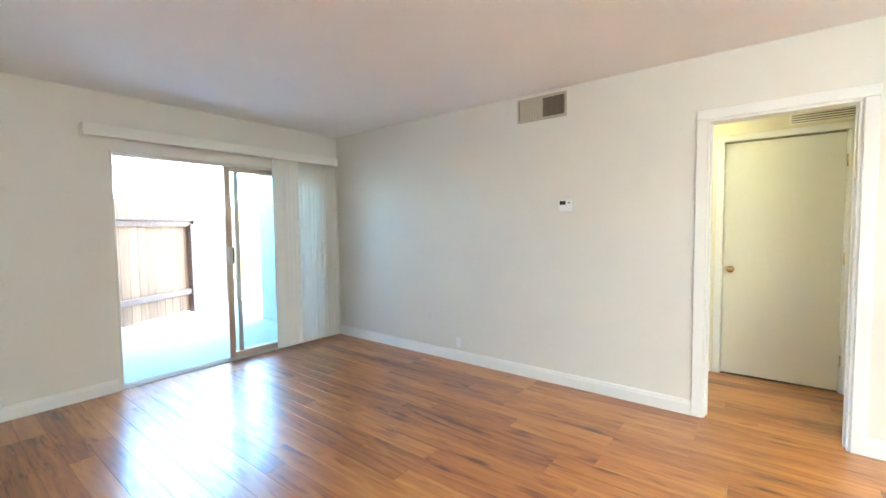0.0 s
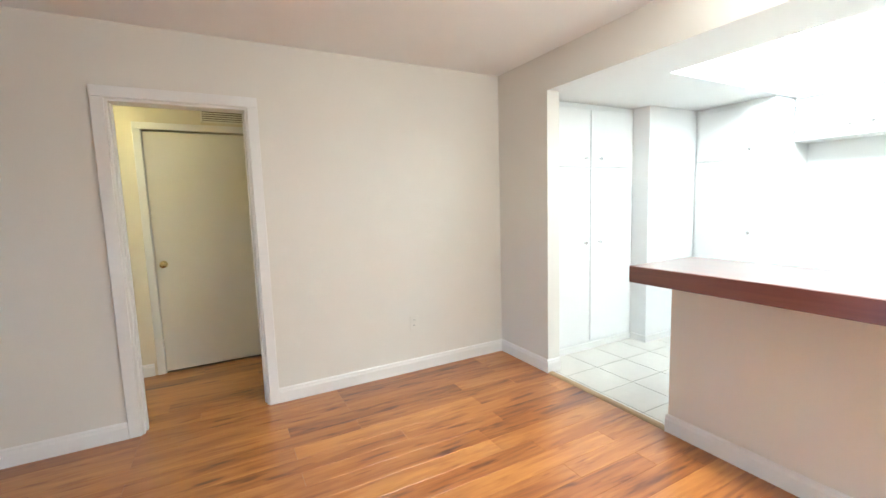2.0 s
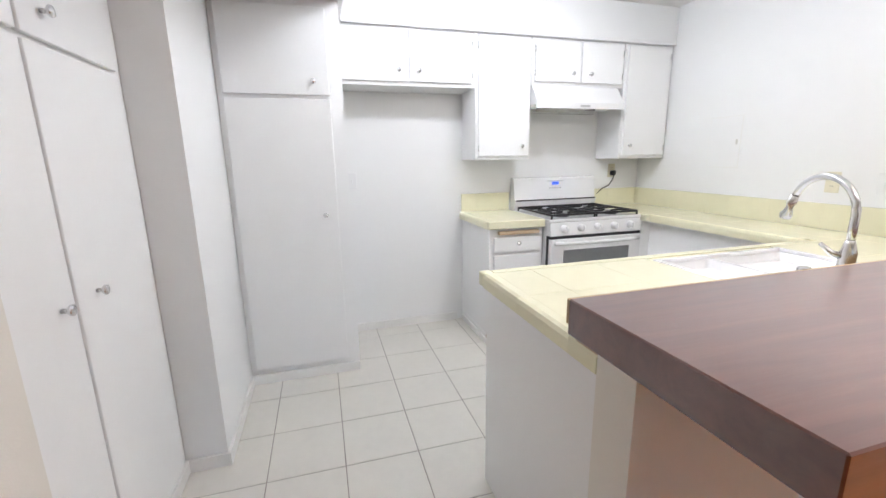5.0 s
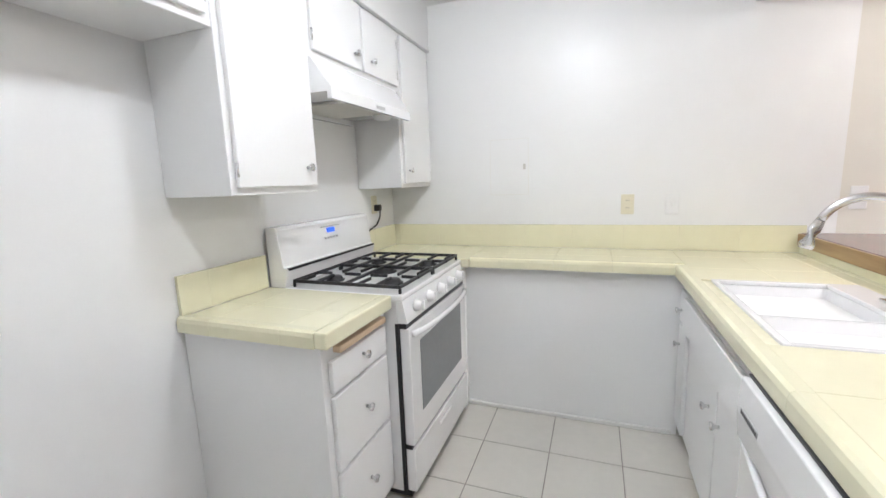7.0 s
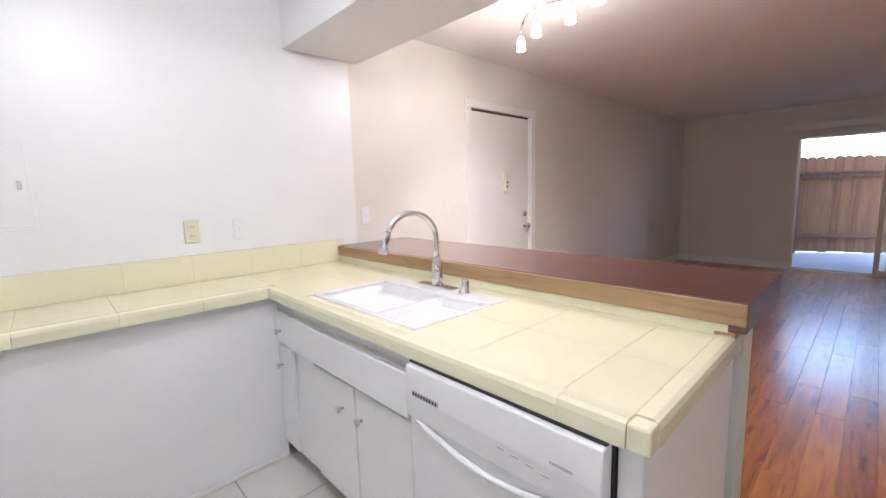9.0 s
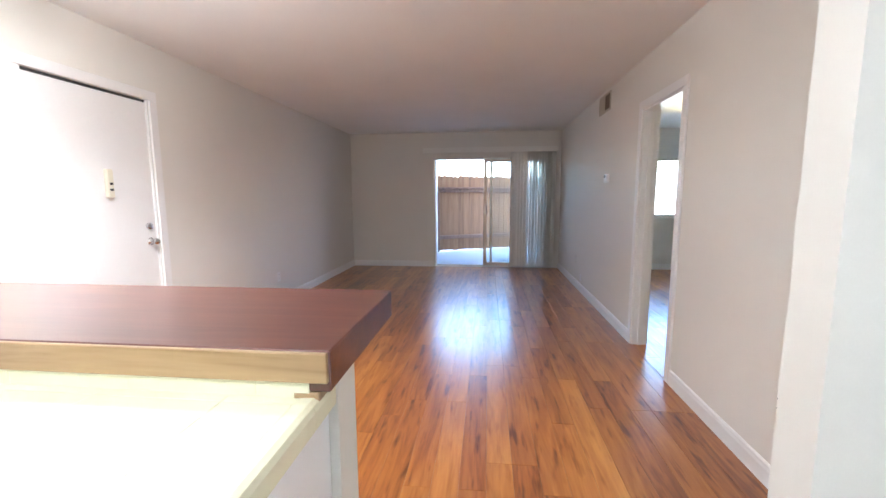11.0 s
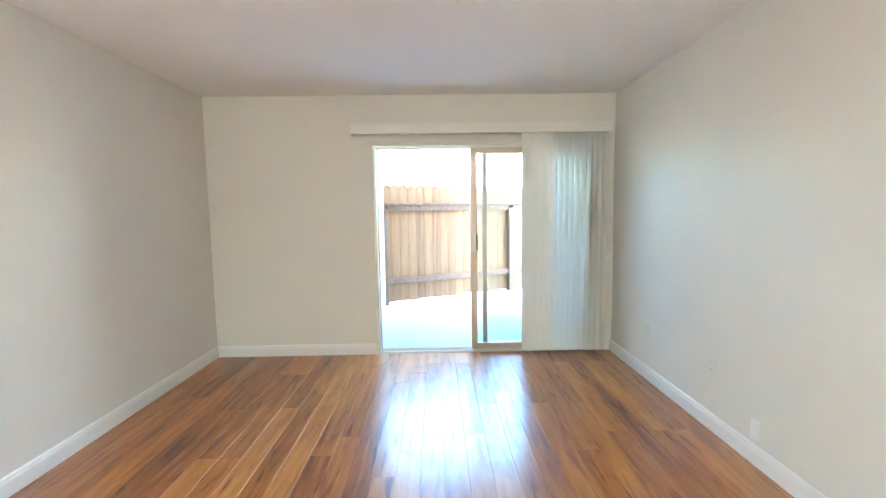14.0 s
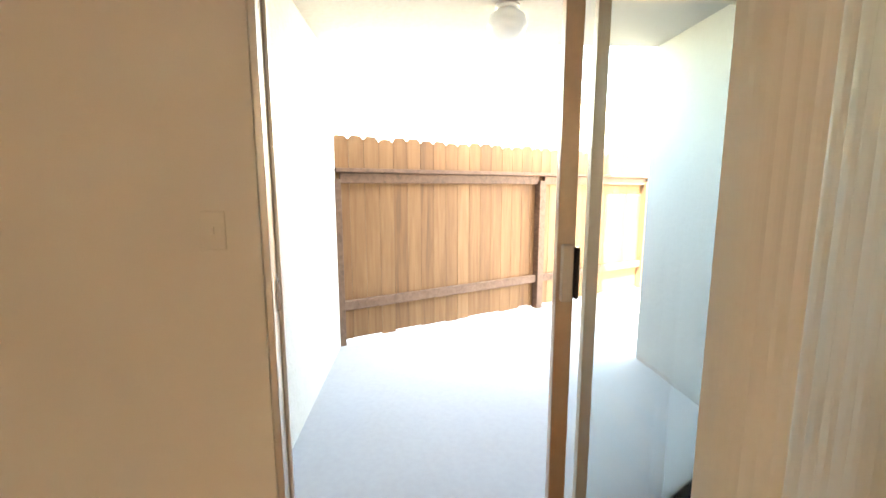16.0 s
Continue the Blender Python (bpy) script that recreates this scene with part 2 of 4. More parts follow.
def lathe(profile, place=(0, 0, 0), axis="z", n=20):
    """A turned shape: profile of (radius, height) along the axis."""
    bm = bmesh.new()
    rings = []
    for r, h in profile:
        ring = []
        for k in range(n):
            a = 2 * math.pi * k / n
            c, s = r * math.cos(a), r * math.sin(a)
            v = {"z": (c, s, h), "x": (h, c, s), "y": (s, h, c), "-x": (-h, s, c), "-y": (c, -h, s)}[axis]
            ring.append(bm.verts.new(Vector(v) + Vector(place)))
        rings.append(ring)
    for a, b in zip(rings, rings[1:]):
        for k in range(n):
            bm.faces.new((a[k], a[(k + 1) % n], b[(k + 1) % n], b[k]))
    bm.faces.new(rings[0][::-1])
    bm.faces.new(rings[-1])
    bmesh.ops.remove_doubles(bm, verts=bm.verts, dist=1e-5)
    bmesh.ops.recalc_face_normals(bm, faces=bm.faces)
    for f in bm.faces:
        f.smooth = True
    return bm


def tube(points, radius, n=12):
    """A round bar through the points; radius may be one number or one per point."""
    bm = bmesh.new()
    pts = [Vector(p) for p in points]
    rad = radius if isinstance(radius, (list, tuple)) else [radius] * len(pts)
    rings = []
    for k, p in enumerate(pts):
        d = (pts[min(k + 1, len(pts) - 1)] - pts[max(k - 1, 0)]).normalized()
        up = Vector((0, 0, 1)) if abs(d.z) < 0.95 else Vector((0, 1, 0))
        u = d.cross(up).normalized()
        w = d.cross(u).normalized()
        if rings and (rings[-1][0].co - pts[k - 1]).normalized().dot(u) < -0.3:
            u, w = -u, -w
        rings.append([bm.verts.new(p + rad[k] * (math.cos(2 * math.pi * j / n) * u + math.sin(2 * math.pi * j / n) * w)) for j in range(n)])
    for a, b in zip(rings, rings[1:]):
        for j in range(n):
            bm.faces.new((a[j], a[(j + 1) % n], b[(j + 1) % n], b[j]))
    bm.faces.new(rings[0])
    bm.faces.new(rings[-1])
    bmesh.ops.recalc_face_normals(bm, faces=bm.faces)
    for f in bm.faces:
        f.smooth = True
    return bm


def prism(outline, axis, a, b, bevel=0.0):
    """An outline of pairs, drawn out along an axis from a to b."""
    bm = bmesh.new()
    def at(u, v, w):
        return {"x": (w, u, v), "y": (u, w, v), "z": (u, v, w)}[axis]
    lo = [bm.verts.new(at(u, v, a)) for u, v in outline]
    hi = [bm.verts.new(at(u, v, b)) for u, v in outline]
    n = len(lo)
    bm.faces.new(lo[::-1])
    bm.faces.new(hi)
    for k in range(n):
        bm.faces.new((lo[k], lo[(k + 1) % n], hi[(k + 1) % n], hi[k]))
    bmesh.ops.recalc_face_normals(bm, faces=bm.faces)
    if bevel:
        bmesh.ops.bevel(bm, geom=bm.edges[:], offset=bevel, segments=2, affect="EDGES", profile=0.5)
    return bm


def mesh_of(name, bm, material):
    me = bpy.data.meshes.new(name)
    bm.to_mesh(me)
    bm.free()
    me.materials.append(material)
    return me


def solid(name, bm, material, label="", category="", group="", kind=""):
    return tagged(new(name, mesh_of(name, bm, material)), label, category, group, kind)


def thing(name, base, label, category, group="", kind=""):
    ob = new(name)
    ob.empty_display_size = 0.05
    ob.location = base
    ob.matrix_basis = Matrix.Translation(base)
    return tagged(ob, label, category, group, kind)


def origin_of(ob):
    m = ob.matrix_basis.copy()
    while ob.parent:
        m = ob.parent.matrix_basis @ ob.matrix_parent_inverse @ m
        ob = ob.parent
    return m


def part(name, bm, material, parent, label=""):
    ob = new(name, mesh_of(name, bm, material))
    ob.parent = parent
    ob.matrix_parent_inverse = origin_of(parent).inverted()
    if label:
        ob["label"] = label
    return ob


def piece(name, me, place, parent):
    ob = new(name, me)
    ob.parent = parent
    ob.matrix_parent_inverse = origin_of(parent).inverted()
    ob.location = place
    return ob


# ---- large structure ----
X0, X1, Y0, Y1, H = -3.755, 2.873, -0.20, 3.607, 2.44   # living room
KX, SOFF = 5.44, 2.175                                   # kitchen back wall, low ceiling
HY0, HY1, HH = 3.727, 4.70, 2.24                         # hall
DL, DR, DT = 1.345, 3.36, 1.985                          # sliding door opening


def structure(name, bm, material, label, category="wall"):
    return solid(name, bm, material, label, category, kind="structure")


structure("wall_south", boxes((X0 - 0.14, Y0 - 0.12, -0.02, 0.905, Y0, H), (1.775, Y0 - 0.12, -0.02, 2.935, Y0, H), (0.905, Y0 - 0.12, 2.03, 1.775, Y0, H)),
          WALL, "beige painted plaster wall with the entry door")
structure("wall_kitchen_south", boxes((2.935, Y0 - 0.12, -0.02, KX + 0.12, Y0, H)), KWALL, "glossy white painted kitchen wall")
structure("wall_west", boxes((X0 - 0.14, Y0, -0.02, X0, DL, H), (X0 - 0.14, DR, -0.02, X0, HY0, H), (X0 - 0.14, DL, DT, X0, DR, H)),
          WALL, "beige painted wall round the sliding door")
structure("wall_north", boxes((X0, Y1, -0.02, 0.140, HY0, H), (0.872, Y1, -0.02, X1 + 0.12, HY0, H), (0.140, Y1, 2.02, 0.872, HY0, H)),
          WALL, "beige painted wall with the hall doorway")
structure("wall_kitchen_stub", boxes((X1, 2.995, -0.02, X1 + 0.12, Y1, H), (X1, Y0, SOFF, X1 + 0.004, 2.995, H)), WALL, "short beige wall beside the kitchen opening")
structure("wall_kitchen_east", boxes((KX, Y0, -0.02, KX + 0.12, HY0, H)), KWALL, "white painted kitchen back wall")
structure("wall_kitchen_north", boxes((X1 + 0.12, 3.62, -0.02, KX, HY0, H), (4.115, 3.036, -0.02, KX, 3.62, H)), KWALL, "white painted wall beside the pantry")
structure("ceiling", boxes((X0 - 0.14, Y0 - 0.12, H, X1, HY0, H + 0.1), (X1, Y0 - 0.12, H, KX + 0.12, HY0, H + 0.1)), CEIL, "white textured ceiling", "ceiling")
structure("soffit", boxes((X1 + 0.006, Y0, SOFF, 3.36, 2.36, H - 0.003), (X1 + 0.006, 2.36, SOFF, KX, 3.617, H - 0.003), (5.125, Y0, SOFF + 0.01, KX, 2.36, H - 0.003)),
          KWALL, "white lowered kitchen soffit", "ceiling")
structure("floor_base", boxes((X0 - 0.14, Y0 - 0.12, -0.16, KX + 0.12, HY1 + 2.0, -0.02)), FGROUT, "floor base under planks and tiles", "floor")

# hall and the room beyond it
structure("wall_hall_north", boxes((-1.25, HY1, -0.02, 0.160, HY1 + 0.12, H), (0.945, HY1, -0.02, 2.2, HY1 + 0.12, H), (0.160, HY1, 2.03, 0.945, HY1 + 0.12, H)),
          HALLWALL, "cream hall wall with a closet door")
structure("wall_hall_east", boxes((2.2, HY0, -0.02, 2.32, HY1 + 0.12, H)), HALLWALL, "cream hall end wall")
structure("wall_closet_back", boxes((0.0, HY1 + 0.5, -0.02, 1.1, HY1 + 0.6, H)), HALLWALL, "closet back wall")
# unseen shell, added so no skylight leaks under the closet door
structure("closet_light_stop", boxes((-0.1, HY1 + 0.12, -0.02, 0.0, HY1 + 0.6, H), (1.1, HY1 + 0.12, -0.02, 1.2, HY1 + 0.6, H), (-0.1, HY1 + 0.12, H, 1.2, HY1 + 0.6, H + 0.1)), HALLWALL, "unseen closet sides and top, added to stop a light leak")
structure("ceiling_hall", boxes((-1.25, HY0, HH, 2.2, HY1, HH + 0.1)), CEIL, "white hall ceiling", "ceiling")
structure("wall_bedroom_west", boxes((X0 - 0.14, HY0, -0.02, X0, 4.40, H), (X0 - 0.14, 5.90, -0.02, X0, 6.7, H), (X0 - 0.14, 4.40, -0.02, X0, 5.90, 0.93), (X0 - 0.14, 4.40, 1.93, X0, 5.90, H)),
          WALL, "bedroom wall with a wide window")
structure("wall_bedroom_north", boxes((X0, 6.58, -0.02, -1.13, 6.7, H)), WALL, "bedroom side wall")
structure("wall_bedroom_east", boxes((-1.25, HY1 + 0.12, -0.02, -1.13, 6.58, H)), WALL, "bedroom wall beside the hall")
structure("ceiling_bedroom", boxes((X0 - 0.14, HY0, H, -1.13, 6.7, H + 0.1)), CEIL, "white bedroom ceiling", "ceiling")


def baseboard(x0, y0, x1, y1, side):
    """A moulded skirting along a wall; side is the way into the room."""
    t, h = 0.015, 0.105
    profile = [(0, 0), (t, 0), (t, h - 0.03), (t * 0.75, h - 0.018), (t * 0.7, h - 0.008), (t * 0.3, h), (0, h)]
    if y0 == y1:
        bm = prism([(y0 + side * u, v) for u, v in profile], "x", x0, x1)
    else:
        bm = prism([(x0 + side * u, v) for u, v in profile], "y", y0, y1)
    return structure("baseboard", bm, TRIM, "white moulded baseboard", "baseboard")


baseboard(X0, Y0, 0.835, Y0, 1)
baseboard(1.845, Y0, X1, Y0, 1)
baseboard(X0, Y0 + 0.015, X0, DL - 0.02, 1)
baseboard(X0, Y1, 0.074, Y1, -1)
baseboard(0.938, Y1, X1, Y1, -1)
baseboard(X1, 2.995, X1, Y1 - 0.015, -1)
baseboard(X1 - 0.0, Y0 + 0.015, X1, 2.000, -1)
baseboard(X1 - 0.015, 2.995, X1 + 0.12, 2.995, -1)
baseboard(-1.25, HY1, 0.085, HY1, -1)
baseboard(1.01, HY1, 2.2, HY1, -1)
baseboard(X0, 3.742, X0, 6.58, 1)


def casing(name, x0, x1, top, y, side, w=0.065):
    """Three flat boards round a doorway in a wall along x."""
    t = 0.016 * side
    ob = thing(name, ((x0 + x1) / 2, y, 0), "white painted wooden door casing", "door frame", kind="structure")
    part("jamb_board", boxes((x0 - w, y, 0, x0, y + t, top), bevel=0.003), TRIM, ob)
    part("jamb_board", boxes((x1, y, 0, x1 + w, y + t, top), bevel=0.003), TRIM, ob)
    part("head_board", boxes((x0 - w, y, top + 0.001, x1 + w, y + t, top + w), bevel=0.003), TRIM, ob)
    return ob


hall_frame = casing("door_frame_hall", 0.140, 0.872, 2.02, Y1, -1)
for a, b in ((0.140, 0.154), (0.858, 0.872)):
    part("jamb", boxes((a, Y1, 0, b, HY0, 2.004), bevel=0.002), TRIM, hall_frame)
part("jamb_head", boxes((0.140, Y1, 2.004, 0.872, HY0, 2.02)), TRIM, hall_frame)
part("stop", boxes((0.154, Y1 + 0.045, 0, 0.164, Y1 + 0.085, 2.0), bevel=0.002), TRIM, hall_frame)
part("stop", boxes((0.848, Y1 + 0.045, 0, 0.858, Y1 + 0.085, 2.0), bevel=0.002), TRIM, hall_frame)
casing("door_frame_hall_back", 0.140, 0.872, 2.02, HY0, 1)


def lever(parent, place, out, material):
    """A round knob on a rose."""
    axis = "y" if out > 0 else "-y"
    k = part("knob", lathe([(0.028, 0.0), (0.03, 0.006), (0.012, 0.010), (0.011, 0.030), (0.022, 0.040), (0.026, 0.052), (0.022, 0.062), (0.0, 0.064)], place, axis), material, parent)
    return k


closet = thing("door_closet", (0.55, HY1, 0), "closed cream flush door in the hall", "door", kind="structure")
part("leaf", boxes((0.166, HY1 + 0.012, 0.012, 0.930, HY1 + 0.05, 2.018), bevel=0.002), DOORP, closet)
lever(closet, (0.222, HY1 + 0.012, 0.93), -1, BRASS)
for hz in (0.25, 1.05, 1.80):
    part("hinge", tube([(0.936, HY1 + 0.004, hz - 0.045), (0.936, HY1 + 0.004, hz + 0.045)], 0.006, 8), BRASS, closet)
part("jamb", boxes((0.160, HY1 + 0.0, 0, 0.164, HY1 + 0.12, 2.03)), TRIM, closet)
part("jamb", boxes((0.932, HY1 + 0.0, 0, 0.945, HY1 + 0.12, 2.03)), TRIM, closet)
casing("door_frame_closet", 0.160, 0.945, 2.03, HY1, -1, 0.055)

entry = thing("door_entry", (1.34, Y0, 0), "closed white flush entry door with intercom and deadbolt", "door", kind="structure")
part("leaf", boxes((0.920, Y0 - 0.050, 0.010, 1.760, Y0 - 0.012, 2.012), bevel=0.002), TRIM, entry)
# near-black filler paints the shade in the slit over the leaf
part("gap", boxes((0.920, Y0 - 0.05, 2.013, 1.760, Y0 - 0.014, 2.029)), GAP_SHADE, entry)
part("jamb", boxes((0.905, Y0 - 0.12, 0, 0.918, Y0, 2.03)), TRIM, entry)
part("jamb", boxes((1.762, Y0 - 0.12, 0, 1.775, Y0, 2.03)), TRIM, entry)
lever(entry, (0.985, Y0 - 0.012, 0.985), 1, CHROME)
part("deadbolt", lathe([(0.027, 0), (0.027, 0.012), (0.022, 0.016), (0.0, 0.016)], (0.985, Y0 - 0.012, 1.10), "y"), CHROME, entry)
for hz in (0.25, 1.05, 1.80):
    part("hinge", tube([(1.766, Y0 + 0.003, hz - 0.045), (1.766, Y0 + 0.003, hz + 0.045)], 0.006, 8), TRIM, entry)
casing("door_frame_entry", 0.905, 1.775, 2.03, Y0, 1, 0.07)
phone = thing("intercom_handset", (1.30, Y0, 1.31), "ivory plastic viewer and chime on the entry door", "intercom")
part("body", boxes((1.272, Y0 - 0.012, 1.315, 1.322, Y0 + 0.018, 1.505), bevel=0.006), IVORY, phone)
part("button", boxes((1.286, Y0 + 0.018, 1.36, 1.308, Y0 + 0.022, 1.375)), BLACK, phone)
part("button", boxes((1.286, Y0 + 0.018, 1.40, 1.308, Y0 + 0.022, 1.415)), BLACK, phone)


# ---- half wall, bar and peninsula ----
structure("wall_half", boxes((X1, Y0, -0.02, X1 + 0.12, 1.990, 0.919)), WALL, "beige half wall under the bar")
bar = thing("bar_top", (2.84, 0.9, 0.93), "dark mahogany laminate bar top with oak kitchen edge", "bar counter")
part("board", boxes((2.535, Y0 + 0.002, 0.922, 3.082, 2.010, 1.010), bevel=0.003), BARWOOD, bar)
part("edge_strip", boxes((3.0825, Y0 + 0.002, 0.945, 3.094, 2.008, 1.008), bevel=0.002), OAK, bar, "lighter oak edge strip")
part("bracket", boxes((2.9955, 1.93, 0.892, 3.085, 1.985, 0.921), bevel=0.003), OAK, bar)


# ---- kitchen cabinets ----
def knob(parent, place, axis):
    return part("knob", lathe([(0.006, 0.0), (0.006, 0.012), (0.010, 0.016), (0.015, 0.021), (0.014, 0.027), (0.0, 0.030)], place, axis, 14), CHROME, parent)


def front(parent, name, plane, axis, a0, a1, z0, z1, handle=None):
    """A slab door or drawer front on a face; plane is the carcass face, axis the way it looks."""
    t = 0.018
    if axis == "-x":
        ob = part(name, boxes((plane - t, a0, z0, plane, a1, z1), bevel=0.004, seg=2), CAB, parent)
        if handle:
            knob(ob, (plane - t, handle[0], handle[1]), "-x")
    elif axis == "x":
        ob = part(name, boxes((plane, a0, z0, plane + t, a1, z1), bevel=0.004, seg=2), CAB, parent)
        if handle:
            knob(ob, (plane + t, handle[0], handle[1]), "x")
    else:
        ob = part(name, boxes((a0, plane - t, z0, a1, plane, z1), bevel=0.004, seg=2), CAB, parent)
        if handle:
            knob(ob, (handle[0], plane - t, handle[1]), "-y")
    return ob


def hinge(parent, place):
    part("hinge", tube([(place[0], place[1], place[2] - 0.022), (place[0], place[1], place[2] + 0.022)], 0.005, 8), CHROME, parent)


# tall double pantry beside the opening
pan = thing("pantry_cabinet", (3.55, 3.4, 0), "tall white double pantry cabinet with four slab doors", "cabinet")
part("body", boxes((2.995, 3.205, 0.0, 4.112, 3.615, SOFF - 0.003)), CAB, pan)
for a, b, k in ((3.03, 3.540, 3.475), (3.553, 4.045, 3.650)):
    front(pan, "door", 3.205, "-y", a, b, 0.085, 1.625, (k, 0.98))
    front(pan, "door", 3.205, "-y", a, b, 1.640, 2.125, (k, 1.71))
part("kickboard", boxes((2.995, 3.190, 0.0, 4.112, 3.204, 0.06), bevel=0.002), TRIM, pan)

pan2 = thing("pantry_cabinet", (5.1, 2.67, 0), "tall white single pantry cabinet beside the fridge space", "cabinet")
part("body", boxes((4.815, 2.387, 0.0, KX - 0.003, 3.033, SOFF - 0.003)), CAB, pan2)
front(pan2, "door", 4.815, "-x", 2.46, 3.005, 0.095, 1.665, (2.53, 1.02))
front(pan2, "door", 4.815, "-x", 2.46, 3.005, 1.685, 2.13, (2.545, 1.755))
part("kickboard", boxes((4.80, 2.387, 0.0, 4.814, 3.033, 0.06), bevel=0.002), TRIM, pan2)
structure("baseboard", boxes((4.10, 3.022, 0, 4.80, 3.035, 0.06), (4.101, 3.022, 0, 4.114, 3.19, 0.06)), TRIM, "low white kitchen baseboard", "baseboard")
structure("baseboard", boxes((5.427, 1.52, 0, KX, 2.385, 0.06)), TRIM, "low white baseboard in the fridge space", "baseboard")

UF = 5.148


def upper(y0, y1, z0, label, doors):
    ob = thing("wall_cabinet", ((UF + KX) / 2, (y0 + y1) / 2, z0), label, "cabinet", "kitchen wall cabinets")
    part("body", boxes((UF, y0 + 0.001, z0, KX - 0.002, y1 - 0.001, SOFF + 0.008), bevel=0.002), CAB, ob)
    for a, b, k in doors:
        d = front(ob, "door", UF, "-x", a, b, z0 + 0.025, 2.15, k)
        far = a if abs(k[0] - b) < abs(k[0] - a) else b
        for hz in (z0 + 0.08, 2.08):
            hinge(d, (UF - 0.014, far, hz))
    return ob


upper(1.468, 2.385, 1.805, "white two-door wall cabinet over the fridge space", [(1.945, 2.372, (2.005, 1.90)), (1.495, 1.93, (1.87, 1.90))])
upper(1.036, 1.466, 1.317, "tall white single-door wall cabinet", [(1.052, 1.444, (1.112, 1.41))])
upper(0.250, 1.034, 1.840, "white two-door wall cabinet over the range hood", [(0.645, 1.012, (0.71, 1.925)), (0.272, 0.628, (0.56, 1.925))])
upper(Y0 + 0.002, 0.248, 1.310, "tall white corner wall cabinet", [(-0.17, 0.222, (0.172, 1.41))])
solid("cornice_strip", boxes((5.118, Y0 + 0.002, SOFF - 0.012, 5.147, 2.358, SOFF + 0.009), bevel=0.003), CAB, "narrow white trim strip above wall cabinets", "trim", kind="structure")

hood = thing("range_hood", (5.25, 0.66, 1.67), "white sloped under-cabinet range hood", "range hood")
part("canopy", prism([(5.05, 1.672), (5.05, 1.715), (5.140, 1.838), (KX - 0.003, 1.838), (KX - 0.003, 1.672), (5.42, 1.672), (5.42, 1.70), (5.07, 1.70), (5.07, 1.672)], "y", 0.300, 1.032), ENAMEL, hood)
part("filter", boxes((5.08, 0.50, 1.685, 5.40, 0.86, 1.700), bevel=0.003), ALU, hood)
part("lamp_cover", lathe([(0.0, 0.0), (0.04, 0.005), (0.055, 0.03), (0.055, 0.035)], (5.16, 0.42, 1.668), "z"), WHITEP, hood)
part("switch", boxes((5.047, 0.60, 1.684, 5.0495, 0.68, 1.698)), GREYP, hood)

# drawer cabinet with cutting board
FX = 4.865
dc = thing("drawer_cabinet", (5.1, 1.28, 0), "white three-drawer base cabinet with pull-out cutting board", "cabinet")
part("body", boxes((FX, 1.062, 0.075, KX - 0.003, 1.468, 0.858), (FX + 0.05, 1.062, 0.0, KX - 0.003, 1.468, 0.075), bevel=0.002), CAB, dc)
for z0, z1 in ((0.115, 0.395), (0.410, 0.672), (0.688, 0.795)):
    front(dc, "drawer", FX, "-x", 1.085, 1.438, z0, z1, (1.26, (z0 + z1) / 2 + 0.01))
part("cutting_board", boxes((FX - 0.03, 1.10, 0.812, FX + 0.3, 1.405, 0.836), bevel=0.005, seg=2), MAPLE, dc, "worn maple cutting board edge")
part("side_strip", boxes((FX + 0.02, 1.4685, 0.0, KX - 0.02, 1.480, 0.045), bevel=0.003), TRIM, dc)

part("toe_kick", boxes((FX + 0.046, 1.064, 0.0, FX + 0.0495, 1.466, 0.074)), OAK, dc, "bare brown wood toe kick")

# base under the corner counter
cb = thing("blank_cabinet", (4.3, 0.0, 0), "plain white panel closing the corner base", "cabinet")
part("panel", boxes((3.6685, 0.190, 0.0, 4.80, 0.205, 0.858)), CAB, cb)
part("quarter_round", boxes((3.688, 0.2055, 0.0, 4.80, 0.222, 0.022), bevel=0.006, seg=2), TRIM, cb)
part("side", boxes((4.786, 0.206, 0.0, 4.80, 0.286, 0.858)), CAB, cb)

PF = 3.668
pc = thing("sink_cabinet", (3.4, 0.7, 0), "white sink base cabinet with false drawer and two doors", "cabinet")
part("body", boxes((3.0, 0.395, 0.085, PF, 1.308, 0.858), (3.0, 0.395, 0.0, PF - 0.05, 1.308, 0.085)), CAB, pc)
front(pc, "false_drawer", PF + 0.02, "x", 0.405, 1.275, 0.640, 0.790)
part("apron", boxes((PF, 0.405, 0.635, PF + 0.0205, 1.275, 0.795)), CAB, pc)
front(pc, "door", PF, "x", 0.590, 0.918, 0.10, 0.615, (0.835, 0.505))
front(pc, "door", PF, "x", 0.928, 1.262, 0.10, 0.615, (0.97, 0.505))
part("kickboard", boxes((PF - 0.049, 0.395, 0.0, PF - 0.045, 1.308, 0.084)), OAK, pc)
nc = thing("narrow_cabinet", (3.4, 0.29, 0), "narrow white drawer and door corner cabinet", "cabinet")
part("body", boxes((3.0, 0.2065, 0.085, PF, 0.393, 0.858), (3.0, 0.2065, 0.0, PF - 0.05, 0.393, 0.085)), CAB, nc)
front(nc, "drawer", PF, "x", 0.222, 0.380, 0.628, 0.79, (0.27, 0.69))
front(nc, "door", PF, "x", 0.222, 0.380, 0.10, 0.610, (0.26, 0.515))

